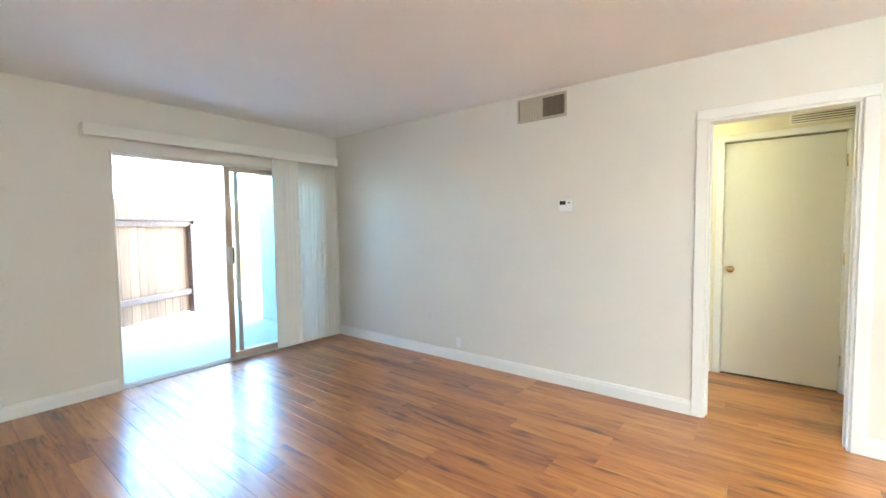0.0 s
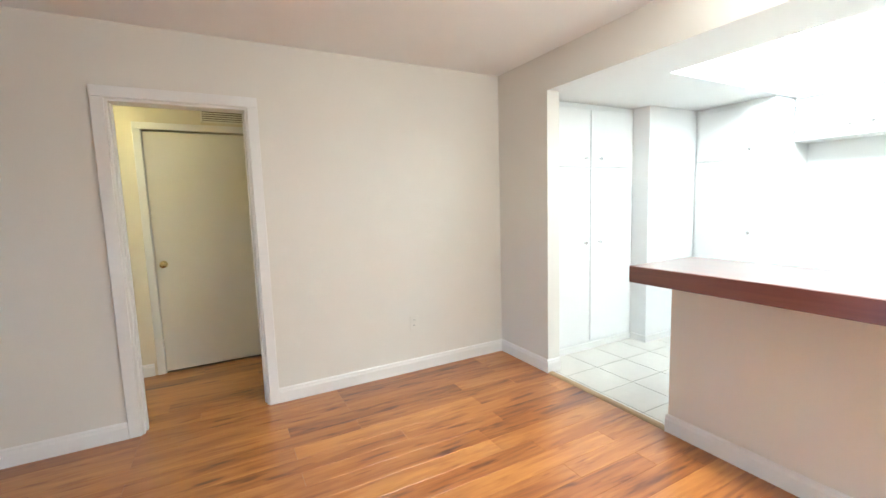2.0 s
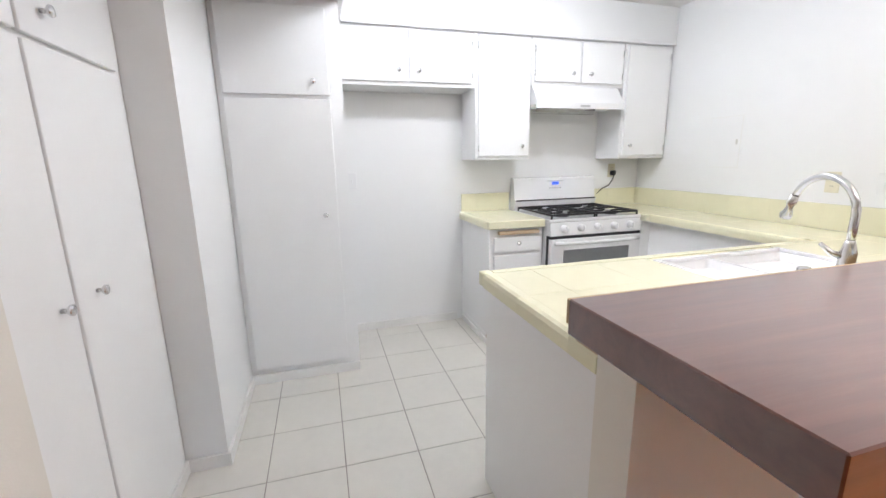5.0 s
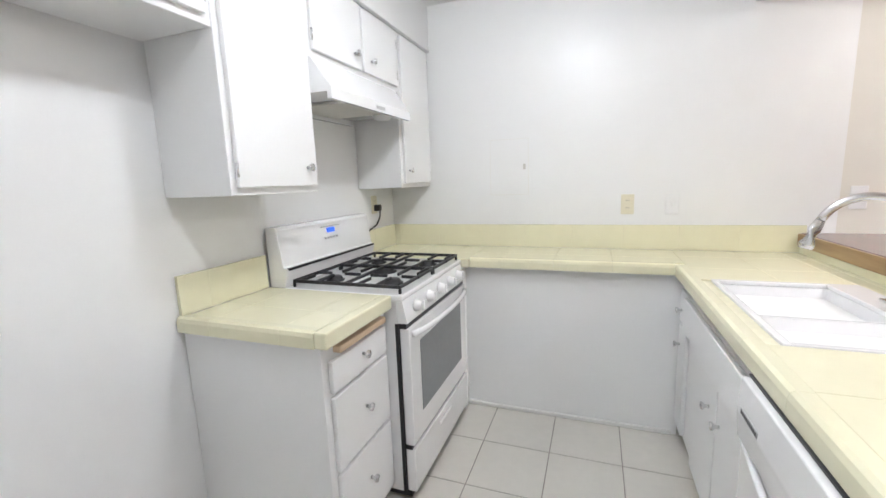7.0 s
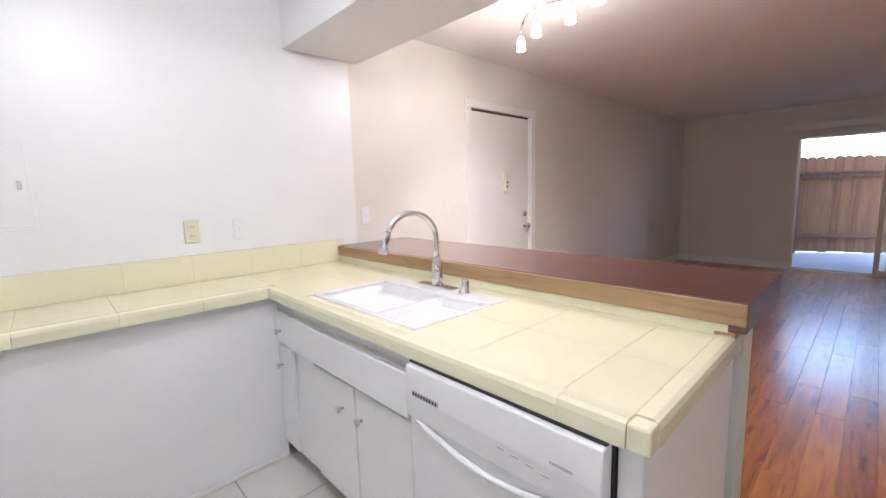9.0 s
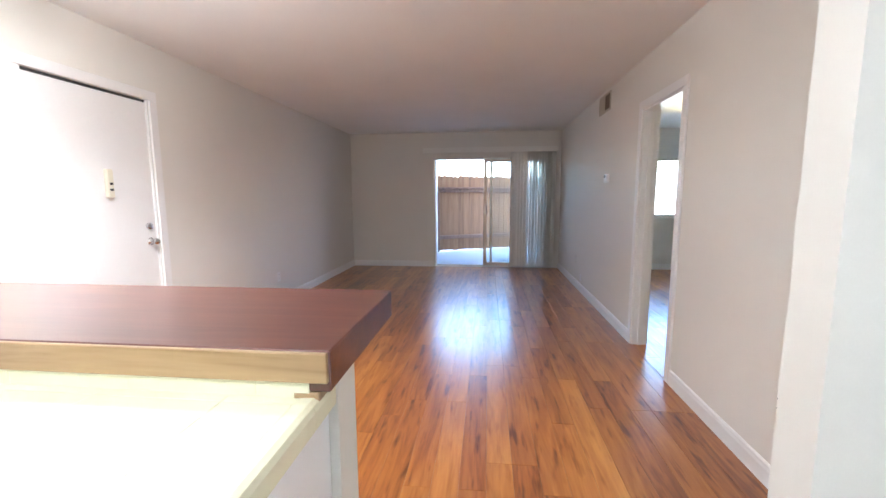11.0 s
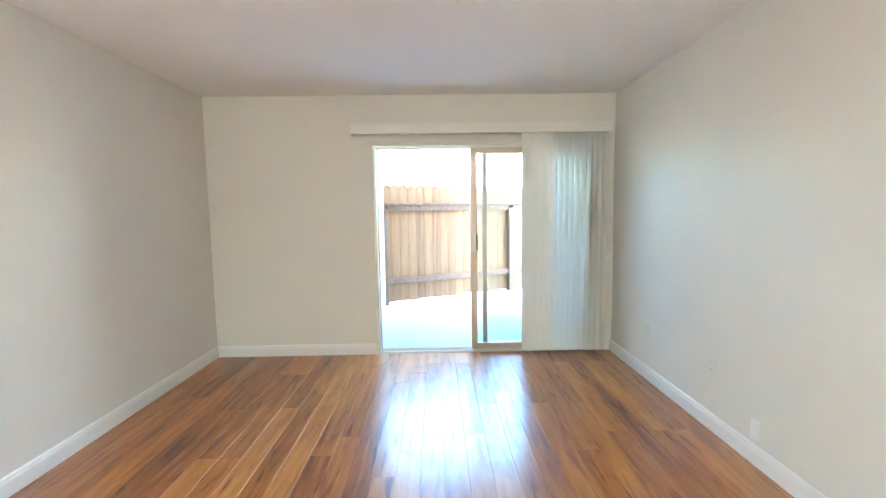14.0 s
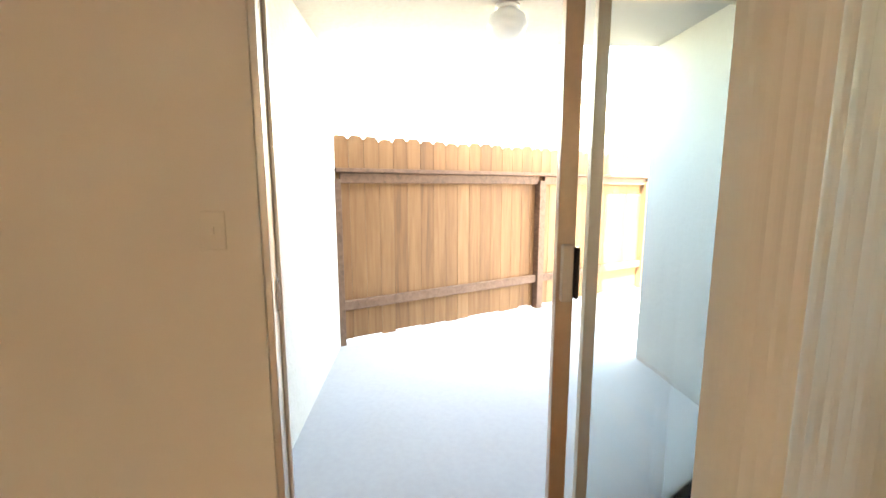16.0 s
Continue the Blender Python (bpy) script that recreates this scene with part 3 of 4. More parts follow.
dw = thing("dishwasher", (3.4, 1.62, 0), "white built-in dishwasher with curved control panel", "dishwasher")
part("tub", boxes((3.05, 1.312, 0.10, 3.700, 1.916, 0.846)), BLACK, dw)
part("top_seam", boxes((3.7005, 1.318, 0.8495, 3.727, 1.912, 0.8545)), BLACK, dw)
part("control_panel", prism([(3.7005, 0.700), (3.742, 0.690), (3.748, 0.760), (3.742, 0.847), (3.7005, 0.849)], "y", 1.318, 1.912, 0.004), ENAMEL, dw)
part("door", boxes((3.7005, 1.318, 0.125, 3.732, 1.912, 0.692), bevel=0.005, seg=2), ENAMEL, dw)
lip = [(3.7325 + 0.010 * math.sin(math.pi * k / 16), 1.325 + 0.0361 * k, 0.694 - 0.045 * math.sin(math.pi * k / 16)) for k in range(17)]
part("handle_lip", tube(lip, 0.009, 8), ENAMEL, dw)
part("kickboard", boxes((3.60, 1.318, 0.0, 3.625, 1.912, 0.099)), BLACK, dw)
vent = part("vent", boxes((3.7435, 1.350, 0.764, 3.7485, 1.460, 0.780), bevel=0.001), GREYP, dw)
for k in range(9):
    part("slot", boxes((3.7486, 1.355 + 0.0116 * k, 0.767, 3.7492, 1.361 + 0.0116 * k, 0.777)), BLACK, vent)
part("badge", boxes((3.7460, 1.80, 0.772, 3.7490, 1.855, 0.779)), GREYP, dw)
for k in range(4):
    part("print", boxes((3.7465, 1.66 + 0.04 * k, 0.744 - 0.003 * k, 3.7482, 1.682 + 0.04 * k, 0.748 - 0.003 * k)), GREYP, dw)
ep = thing("end_panel", (3.4, 1.95, 0), "white end panel of the peninsula", "cabinet")
part("panel", boxes((2.996, 1.918, 0.0, 3.690, 1.968, 0.858), bevel=0.002), CAB, ep)


# ---- counters ----
CT = 0.908


def tiles_between(a, b, size, start):
    cuts = [a]
    c = start
    while c < b - 0.02:
        if c > a + 0.02:
            cuts.append(c)
        c += size
    return list(zip(cuts, cuts[1:] + [b]))


def counter(name, slabs, tops, edges, splashes, label):
    """A tiled counter: grout bed, top tiles, rounded edge tiles, splash tiles."""
    ob = thing(name, ((slabs[0][0] + slabs[0][3]) / 2, (slabs[0][1] + slabs[0][4]) / 2, slabs[0][2]), label, "countertop")
    part("bed", boxes(*slabs), GROUT, ob)
    for x0, y0, x1, y1, sx, sy in tops:
        for a, b in tiles_between(x0, x1, 0.29, sx):
            for c, d in tiles_between(y0, y1, 0.29, sy):
                part("tile", boxes((a + 0.0006, c + 0.0006, CT - 0.008, b - 0.0006, d - 0.0006, CT), bevel=0.0008), TILE, ob)
    for axis, a0, a1, fixed, out, start in edges:
        for a, b in tiles_between(a0, a1, 0.29, start):
            w = 0.045
            prof = [(0, 0.856), (0, CT - 0.016), (-0.004 * out, CT - 0.003), (-0.014 * out, CT + 0.003), (-w * out, CT + 0.001), (-w * out, CT - 0.01), (-0.012 * out, CT - 0.02), (-0.012 * out, 0.856)]
            pts = [(fixed + u, v) for u, v in prof]
            part("edge_tile", prism(pts, axis, a + 0.0005, b - 0.0005), TILE, ob)
    for box in splashes:
        x0, y0, z0, x1, y1, z1 = box
        if abs(x1 - x0) > abs(y1 - y0):
            for a, b in tiles_between(x0, x1, 0.29, x0):
                part("splash_tile", boxes((a + 0.0002, y0, z0, b - 0.0002, y1, z1), bevel=0.0005), TILE, ob)
        else:
            for a, b in tiles_between(y0, y1, 0.29, y0):
                part("splash_tile", boxes((x0, a + 0.0002, z0, x1, b - 0.0002, z1), bevel=0.0005), TILE, ob)
    return ob


CE, SE, LE = 3.722, 0.255, 4.825      # counter fronts: peninsula, south run, left piece
SX0, SX1, SY0, SY1 = 3.170, 3.640, 0.544, 1.250   # sink cut-out
counter("countertop",
        [(2.997, Y0 + 0.002, 0.860, SX0, 1.975, CT - 0.006), (SX1, Y0 + 0.002, 0.860, CE - 0.014, 1.975, CT - 0.006), (SX0, Y0 + 0.002, 0.860, SX1, SY0, CT - 0.006),
         (SX0, SY1, 0.860, SX1, 1.975, CT - 0.006), (CE - 0.014, Y0 + 0.002, 0.860, 4.745, SE - 0.014, CT - 0.006), (4.745, Y0 + 0.002, 0.860, KX - 0.003, 0.285, CT - 0.006)],
        [(2.999, SY1, CE - 0.046, 1.942, 3.11, 1.50), (2.999, Y0 + 0.02, SX0, SY1, 3.11, 0.02), (SX0, Y0 + 0.02, CE - 0.046, SY0, 3.40, 0.02),
         (CE - 0.045, Y0 + 0.02, 4.745, SE - 0.046, 4.0, 0.07), (4.747, Y0 + 0.02, KX - 0.02, 0.283, 4.86, 0.07)],
        [("y", SE, 1.943, CE, 1, 0.64), ("x", CE, 4.745, SE, 1, 4.0), ("x", 2.999, CE - 0.046, 1.988, 1, 3.11)],
        [(3.06, Y0 + 0.003, CT, KX - 0.004, Y0 + 0.016, CT + 0.142), (KX - 0.016, Y0 + 0.017, CT, KX - 0.003, 0.285, CT + 0.142), (3.066, Y0 + 0.02, CT, 3.084, 1.965, 0.944)],
        "cream yellow tiled counter running round the corner")
counter("countertop",
        [(LE + 0.014, 1.062, 0.860, KX - 0.003, 1.475, CT - 0.006)],
        [(LE + 0.046, 1.062, KX - 0.02, 1.445, 5.0, 1.30)],
        [("x", LE + 0.045, KX - 0.003, 1.490, 1, 5.0)],
        [(KX - 0.016, 1.062, CT, KX - 0.003, 1.475, CT + 0.142)],
        "short cream yellow tiled counter beside the range")
solid_corner = boxes((CE - 0.0445, 1.9434, 0.856, CE, 1.988, CT + 0.002), bevel=0.006, seg=2)
solid("corner_nosing", solid_corner, TILE, "rounded cream tile at the counter corner", "countertop")
left_front = boxes((LE, 1.063, 0.856, LE + 0.045, 1.489, CT + 0.002), bevel=0.006, seg=2)
solid("counter_nosing", left_front, TILE, "rounded cream tile nosing along a counter front", "countertop")

# sink and tap
sink = thing("kitchen_sink", (3.46, 0.94, 0.78), "white enamel double-bowl kitchen sink", "sink")


def bowl(y0, y1, z0):
    x0, x1 = SX0 + 0.100, SX1 - 0.02
    bm = bmesh.new()
    rings = []
    for inset, z in ((-0.012, CT - 0.011), (0.004, CT - 0.016), (0.018, z0 + 0.03), (0.05, z0)):
        ring = []
        r = 0.022
        for cx, cy, a0 in ((x1 - inset - r, y1 - inset - r, 0), (x0 + inset + r, y1 - inset - r, 90), (x0 + inset + r, y0 + inset + r, 180), (x1 - inset - r, y0 + inset + r, 270)):
            for k in range(5):
                a = radians(a0 + 22.5 * k)
                ring.append(bm.verts.new((cx + r * math.cos(a), cy + r * math.sin(a), z)))
        rings.append(ring)
    for a, b in zip(rings, rings[1:]):
        n = len(a)
        for k in range(n):
            bm.faces.new((a[k], b[k], b[(k + 1) % n], a[(k + 1) % n]))
    bm.faces.new(rings[-1])
    bmesh.ops.recalc_face_normals(bm, faces=bm.faces)
    for f in bm.faces:
        f.smooth = True
    me_bm = bm
    return me_bm


part("bowl", bowl(SY0 + 0.02, 0.955, 0.75), SINK, sink)
part("bowl", bowl(0.985 - 0.015, SY1 - 0.02, 0.80), SINK, sink)
part("rim", boxes((SX0, SY0, CT - 0.012, SX0 + 0.101, SY1, CT + 0.004), (SX1 - 0.021, SY0, CT - 0.012, SX1, SY1, CT + 0.004), (SX0 + 0.101, SY0, CT - 0.012, SX1 - 0.021, SY0 + 0.021, CT + 0.004),
                  (SX0 + 0.101, SY1 - 0.021, CT - 0.012, SX1 - 0.021, SY1, CT + 0.004), (SX0 + 0.101, 0.954, CT - 0.03, SX1 - 0.021, 0.971, CT - 0.012), bevel=0.003, seg=2), SINK, sink)
part("drain", lathe([(0.04, 0), (0.04, 0.003), (0.03, 0.004), (0.0, 0.002)], (3.45, 0.77, 0.7505), "z"), CHROME, sink)
part("drain", lathe([(0.04, 0), (0.04, 0.003), (0.03, 0.004), (0.0, 0.002)], (3.45, 1.10, 0.8005), "z"), CHROME, sink)

tap = thing("kitchen_faucet", (3.195, 0.872, CT), "chrome gooseneck pull-down kitchen faucet", "faucet")
TX, TY = 3.195, 0.872
part("deck_plate", boxes((TX - 0.027, TY - 0.115, CT + 0.004, TX + 0.027, TY + 0.115, CT + 0.011), bevel=0.003), CHROME, tap)
part("body", lathe([(0.027, 0.011), (0.027, 0.05), (0.024, 0.06), (0.024, 0.10), (0.016, 0.13), (0.0135, 0.14)], (TX, TY, CT), "z"), CHROME, tap)
RG = 0.120
DX, DY = 0.97, -0.22
arc = [(TX, TY, CT + 0.13), (TX, TY, CT + 0.18), (TX, TY, CT + 0.225)]
for k in range(1, 17):
    a = math.pi * (1 - k / 16 * 0.88)
    u = RG + RG * math.cos(a)
    arc.append((TX + u * DX, TY + u * DY, CT + 0.225 + RG * math.sin(a)))
part("gooseneck", tube(arc, 0.0125, 14), CHROME, tap)
ex, ey, ez = arc[-1]
part("spray_head", tube([(ex, ey, ez), (ex + 0.012 * DX, ey + 0.012 * DY, ez - 0.03), (ex + 0.026 * DX, ey + 0.026 * DY, ez - 0.075), (ex + 0.030 * DX, ey + 0.030 * DY, ez - 0.09)], [0.0135, 0.017, 0.022, 0.019], 14), CHROME, tap)
part("lever", tube([(TX + 0.01, TY + 0.012, CT + 0.085), (TX + 0.03, TY + 0.035, CT + 0.095), (TX + 0.055, TY + 0.052, CT + 0.125)], [0.013, 0.011, 0.007], 10), CHROME, tap)
gap = solid("air_gap_cap", lathe([(0.026, 0.004), (0.026, 0.008), (0.020, 0.012), (0.020, 0.055), (0.017, 0.062), (0.0, 0.063)], (3.205, 1.050, CT), "z"), CHROME, "chrome cylinder air gap cap beside the faucet", "air gap")

# ---- range ----
R0, R1, RF, RT = 0.296, 1.052, 4.765, 0.905
rg = thing("gas_range", (5.1, 0.67, 0), "white freestanding gas range with grey oven window", "stove")
part("body", boxes((RF + 0.045, R0, 0.045, 5.425, R1, RT - 0.02), bevel=0.004), ENAMEL, rg)
part("cooktop", boxes((RF + 0.02, R0 - 0.002, RT - 0.02, 5.36, R1 + 0.002, RT + 0.002), bevel=0.006, seg=2), ENAMEL, rg)
part("control_panel", prism([(RF + 0.045, 0.790), (RF + 0.004, 0.792), (RF + 0.022, RT - 0.021), (RF + 0.06, RT - 0.021)], "y", R0 + 0.002, R1 - 0.002, 0.003), ENAMEL, rg)
for k in range(5):
    ky = R0 + 0.105 + k * 0.1365
    kn = part("control_knob", lathe([(0.027, 0.0), (0.027, 0.008), (0.023, 0.013), (0.021, 0.030), (0.0, 0.033)], (RF + 0.012, ky, 0.842), "-x", 18), WHITEP, rg)
    part("grip", boxes((RF - 0.030, ky - 0.005, 0.822, RF - 0.018, ky + 0.005, 0.862), bevel=0.003), WHITEP, kn)
dr = part("oven_door", boxes((RF, R0 + 0.006, 0.262, RF + 0.043, R1 - 0.006, 0.770), bevel=0.006, seg=2), ENAMEL, rg)
part("window", boxes((RF - 0.003, R0 + 0.105, 0.372, RF + 0.002, R1 - 0.105, 0.690), bevel=0.002), OVENGLASS, dr)
bow = [(RF - 0.006 - 0.034 * math.sin(math.pi * k / 12) ** 0.6, R0 + 0.03 + (R1 - R0 - 0.06) * k / 12, 0.742) for k in range(13)]
part("door_handle", tube(bow, 0.013, 10), ENAMEL, dr)
part("seam", boxes((RF + 0.012, R0 + 0.004, 0.770, RF + 0.045, R1 - 0.004, 0.790)), BLACK, rg)
part("seam", boxes((RF + 0.012, R0 + 0.004, 0.246, RF + 0.045, R1 - 0.004, 0.262)), BLACK, rg)
part("side_seam", boxes((RF + 0.0435, R0 - 0.0015, 0.05, RF + 0.058, R1 + 0.0015, 0.79)), BLACK, rg)
sd = part("storage_drawer", boxes((RF, R0 + 0.006, 0.050, RF + 0.043, R1 - 0.006, 0.246), bevel=0.006, seg=2), ENAMEL, rg)
part("pull", boxes((RF - 0.004, 0.59, 0.186, RF + 0.002, 0.76, 0.204), bevel=0.002), WHITEP, sd)
part("kick", boxes((RF + 0.03, R0 + 0.02, 0.012, 5.40, R1 - 0.02, 0.045)), BLACK, rg)
for fx, fy in ((RF + 0.07, R0 + 0.05), (RF + 0.07, R1 - 0.05), (5.36, R0 + 0.05), (5.36, R1 - 0.05)):
    part("foot", lathe([(0.02, 0.0), (0.02, 0.046)], (fx, fy, 0.0), "z", 10), BLACK, rg)
bg = part("backguard", prism([(5.345, RT), (5.325, 0.985), (5.345, 0.995), (5.365, 1.155), (5.378, 1.168), (5.425, 1.168), (5.425, RT)], "y", R0, R1, 0.003), ENAMEL, rg)
part("dark_seam", boxes((5.324, R0 + 0.01, 0.981, 5.335, R1 - 0.01, 0.991)), BLACK, bg)
part("display", boxes((5.3545, 0.645, 1.105, 5.362, 0.705, 1.128)), BLUE, bg, "blue lit clock display")
for k in range(5):
    part("button", boxes((5.3505, 0.625 + 0.024 * k, 1.074, 5.3585, 0.637 + 0.024 * k, 1.084)), GREYP, bg)
part("button_strip", boxes((5.3565, 0.60, 1.134, 5.363, 0.75, 1.138)), GREYP, bg)


def burner(cx, cy, r):
    b = part("burner", lathe([(r * 1.3, 0.0), (r * 1.3, 0.006), (r, 0.008), (r, 0.016), (r * 0.85, 0.022), (0.0, 0.023)], (cx, cy, RT + 0.002), "z", 18), IRON, rg)
    return b


for cx in (4.915, 5.205):
    for cy in (0.47, 0.88):
        burner(cx, cy, 0.038 if cx < 5 else 0.032)
burner(5.06, 0.674, 0.045)
for y0, y1 in ((0.315, 0.671), (0.677, 1.033)):
    z0, z1 = RT + 0.022, RT + 0.036
    x0, x1, ym = 4.800, 5.320, (y0 + y1) / 2
    w = 0.011
    bars = [(x0, y0, z0, x0 + w, y1, z1), (x1 - w, y0, z0, x1, y1, z1), (x0 + w, y0, z0, x1 - w, y0 + w, z1), (x0 + w, y1 - w, z0, x1 - w, y1, z1), (5.055, y0 + w, z0, 5.066, y1 - w, z1)]
    for bx_ in (4.915, 5.205):
        bars += [(bx_ - 0.12, ym - 0.005, z0, bx_ - 0.035, ym + 0.005, z1), (bx_ + 0.035, ym - 0.005, z0, bx_ + 0.12, ym + 0.005, z1),
                 (bx_ - 0.005, y0 + w, z0, bx_ + 0.005, ym - 0.035, z1), (bx_ - 0.005, ym + 0.035, z0, bx_ + 0.005, y1 - w, z1),
                 (bx_ - 0.09, y0 + w, z0, bx_ - 0.08, ym - 0.06, z1), (bx_ + 0.08, ym + 0.06, z0, bx_ + 0.09, y1 - w, z1)]
    legs = [(a, b, RT + 0.002, a + w, b + w, z0) for a in (x0, x1 - w) for b in (y0, y1 - w)]
    part("grate", boxes(*bars, *legs, bevel=0.002), IRON, rg)
cord = [(5.42, 0.07, 1.19), (5.395, 0.075, 1.17), (5.39, 0.09, 1.13), (5.40, 0.12, 1.08), (5.425, 0.17, 1.05), (5.43, 0.24, 0.99), (5.432, 0.285, 0.93)]
part("power_cord", tube(cord, 0.005, 8), BLACK, rg)
part("plug", boxes((5.392, 0.055, 1.165, 5.43, 0.095, 1.205), bevel=0.005), BLACK, rg)


# ---- plates on walls ----
def plate(name, place, out, label, cat, material, slots=2, w=0.07, h=0.115):
    ob = thing(name, place, label, cat)
    x, y, z = place
    ux, uy = {"x": (0, 1), "-x": (0, 1), "y": (1, 0), "-y": (1, 0)}[out]
    ox, oy = {"x": (1, 0), "-x": (-1, 0), "y": (0, 1), "-y": (0, -1)}[out]

    def slab(du, dz, hu, hz, d0, d1):
        c = [(x + ux * (du - hu) + ox * d0, y + uy * (du - hu) + oy * d0, z + dz - hz), (x + ux * (du + hu) + ox * d1, y + uy * (du + hu) + oy * d1, z + dz + hz)]
        return (min(c[0][0], c[1][0]), min(c[0][1], c[1][1]), c[0][2], max(c[0][0], c[1][0]), max(c[0][1], c[1][1]), c[1][2])

    part("cover", boxes(slab(0, 0, w / 2, h / 2, 0, 0.006), bevel=0.0025), material, ob)
    if slots == 2:
        for dz in (-0.022, 0.022):
            s = part("socket", boxes(slab(0, dz, 0.016, 0.014, 0.006, 0.008), bevel=0.001), material, ob)
            for du in (-0.006, 0.006):
                part("slot", boxes(slab(du, dz + 0.002, 0.0012, 0.004, 0.008, 0.0086)), BLACK, s)
    elif slots == 1:
        part("toggle", boxes(slab(0, 0, 0.005, 0.012, 0.006, 0.016), bevel=0.002), material, ob)
    return ob


plate("wall_outlet", (3.913, Y0, 1.170), "y", "ivory duplex outlet above the counter", "outlet", IVORY)
plate("light_switch", (3.682, Y0, 1.168), "y", "pale switch plate above the counter", "switch", WHITEP, 1)
plate("light_switch", (2.862, Y0, 1.190), "y", "white switch plate near the bar", "switch", WHITEP, 1)
plate("light_switch", (1.972, Y0, 1.167), "y", "white switch plate beside the entry door", "switch", WALL, 1)
plate("wall_outlet", (-0.877, Y0, 0.345), "y", "painted duplex outlet low on the wall", "outlet", TRIM)
plate("wall_outlet", (-3.064, Y1, 0.395), "-y", "painted duplex outlet near the blinds", "outlet", WALL)
plate("wall_outlet", (-2.273, Y1, 0.401), "-y", "painted duplex outlet low on the wall", "outlet", WALL)
plate("wall_outlet", (1.994, Y1, 0.405), "-y", "painted duplex outlet near the kitchen", "outlet", WALL)
plate("phone_jack", (-1.916, Y1, 0.185), "-y", "white box jack above the baseboard", "jack", WHITEP, 0, 0.06, 0.10)
plate("light_switch", (X0, 1.215, 1.213), "x", "painted switch plate beside the sliding door", "switch", WALL, 1)
plate("wall_outlet", (KX, 0.075, 1.205), "-x", "ivory outlet behind the range", "outlet", IVORY)
plate("wall_outlet", (KX, 2.325, 1.179), "-x", "white outlet in the fridge space", "outlet", WHITEP, 1)
bp = thing("breaker_panel", (4.607, Y0, 1.24), "white painted electrical panel door flush in the wall", "panel")
part("frame", boxes((4.474, Y0, 1.228, 4.740, Y0 + 0.004, 1.597), bevel=0.001), KWALL, bp)
# darker rim colour stands in for the shadow in the gap round the door
part("seam", boxes((4.4855, Y0 + 0.004, 1.2395, 4.7285, Y0 + 0.0046, 1.5855)), VINYL, bp)
part("door", boxes((4.488, Y0 + 0.004, 1.242, 4.726, Y0 + 0.007, 1.583), bevel=0.001), KWALL, bp)
part("latch", boxes((4.503, Y0 + 0.007, 1.395, 4.518, Y0 + 0.011, 1.43), bevel=0.002), ALU, bp)

th = thing("thermostat", (-0.825, Y1, 1.49), "white wall thermostat with small dark display", "thermostat")
part("body", boxes((-0.885, Y1 - 0.028, 1.445, -0.765, Y1, 1.540), bevel=0.006, seg=2), WHITEP, th)
part("display", boxes((-0.872, Y1 - 0.0295, 1.498, -0.822, Y1 - 0.027, 1.528)), BLACK, th)
part("button", boxes((-0.805, Y1 - 0.031, 1.505, -0.785, Y1 - 0.027, 1.520), bevel=0.002), GREYP, th)

av = thing("air_vent", (-1.04, Y1, 2.22), "tan supply vent half open, duct shade painted on its open half", "vent")
part("frame", boxes((-1.262, Y1 - 0.010, 2.212, -0.828, Y1, 2.232), (-1.262, Y1 - 0.010, 2.388, -0.828, Y1, 2.408), (-1.262, Y1 - 0.010, 2.232, -1.247, Y1, 2.388), (-0.843, Y1 - 0.010, 2.232, -0.828, Y1, 2.388), (-1.042, Y1 - 0.010, 2.232, -1.030, Y1, 2.388)), TAN, av)
# brown sheet on the wall paints the shade inside the duct
part("shade_backing", boxes((-1.247, Y1 - 0.003, 2.232, -0.843, Y1, 2.388)), BROWNV, av)
for k in range(9):
    vx = -1.238 + 0.0225 * k
    part("louvre", boxes((vx, Y1 - 0.0085, 2.232, vx + 0.0215, Y1 - 0.0065, 2.388)), TAN, av)
# the open half's louvres are coloured with the same duct shade
for k in range(9):
    vx = -1.022 + 0.0205 * k
    part("louvre", boxes((vx, Y1 - 0.009, 2.232, vx + 0.002, Y1 - 0.0035, 2.388)), BROWNV, av)

hg = thing("return_grille", (0.78, HY1, 2.11), "cream return air grille above the hall door", "vent")
# brown sheet behind the slats paints the shade of the return duct
part("shade_backing", boxes((0.60, HY1 - 0.003, 2.122, 0.965, HY1, 2.215)), BROWNV, hg)
part("frame", boxes((0.585, HY1 - 0.012, 2.108, 0.98, HY1, 2.122), (0.585, HY1 - 0.012, 2.215, 0.98, HY1, 2.23), (0.585, HY1 - 0.012, 2.122, 0.60, HY1, 2.215), (0.965, HY1 - 0.012, 2.122, 0.98, HY1, 2.215)), DOORP, hg)
for k in range(5):
    part("slat", boxes((0.60, HY1 - 0.011, 2.128 + 0.018 * k, 0.965, HY1 - 0.004, 2.138 + 0.018 * k)), DOORP, hg)

# lamps that hold the lights
for lx, ly in KITCHEN_LIGHTS:
    dl = thing("recessed_light", (lx, ly, H), "round white recessed ceiling light, lit", "light", "kitchen recessed lights")
    part("trim_ring", lathe([(0.095, 0.0), (0.092, -0.008), (0.075, -0.010), (0.072, 0.0)], (lx, ly, H - 0.0005), "z", 28), WHITEP, dl)
    part("lens", lathe([(0.070, -0.004), (0.068, -0.006), (0.0, -0.007)], (lx, ly, H), "z", 24), LIT, dl)
tl = thing("track_light", (2.27, 0.89, H), "chrome wavy four-spot ceiling light, lit", "light")
part("canopy", lathe([(0.06, 0.0), (0.06, -0.018), (0.05, -0.024), (0.0, -0.025)], (2.27, 0.89, H - 0.0005), "z"), CHROME, tl)
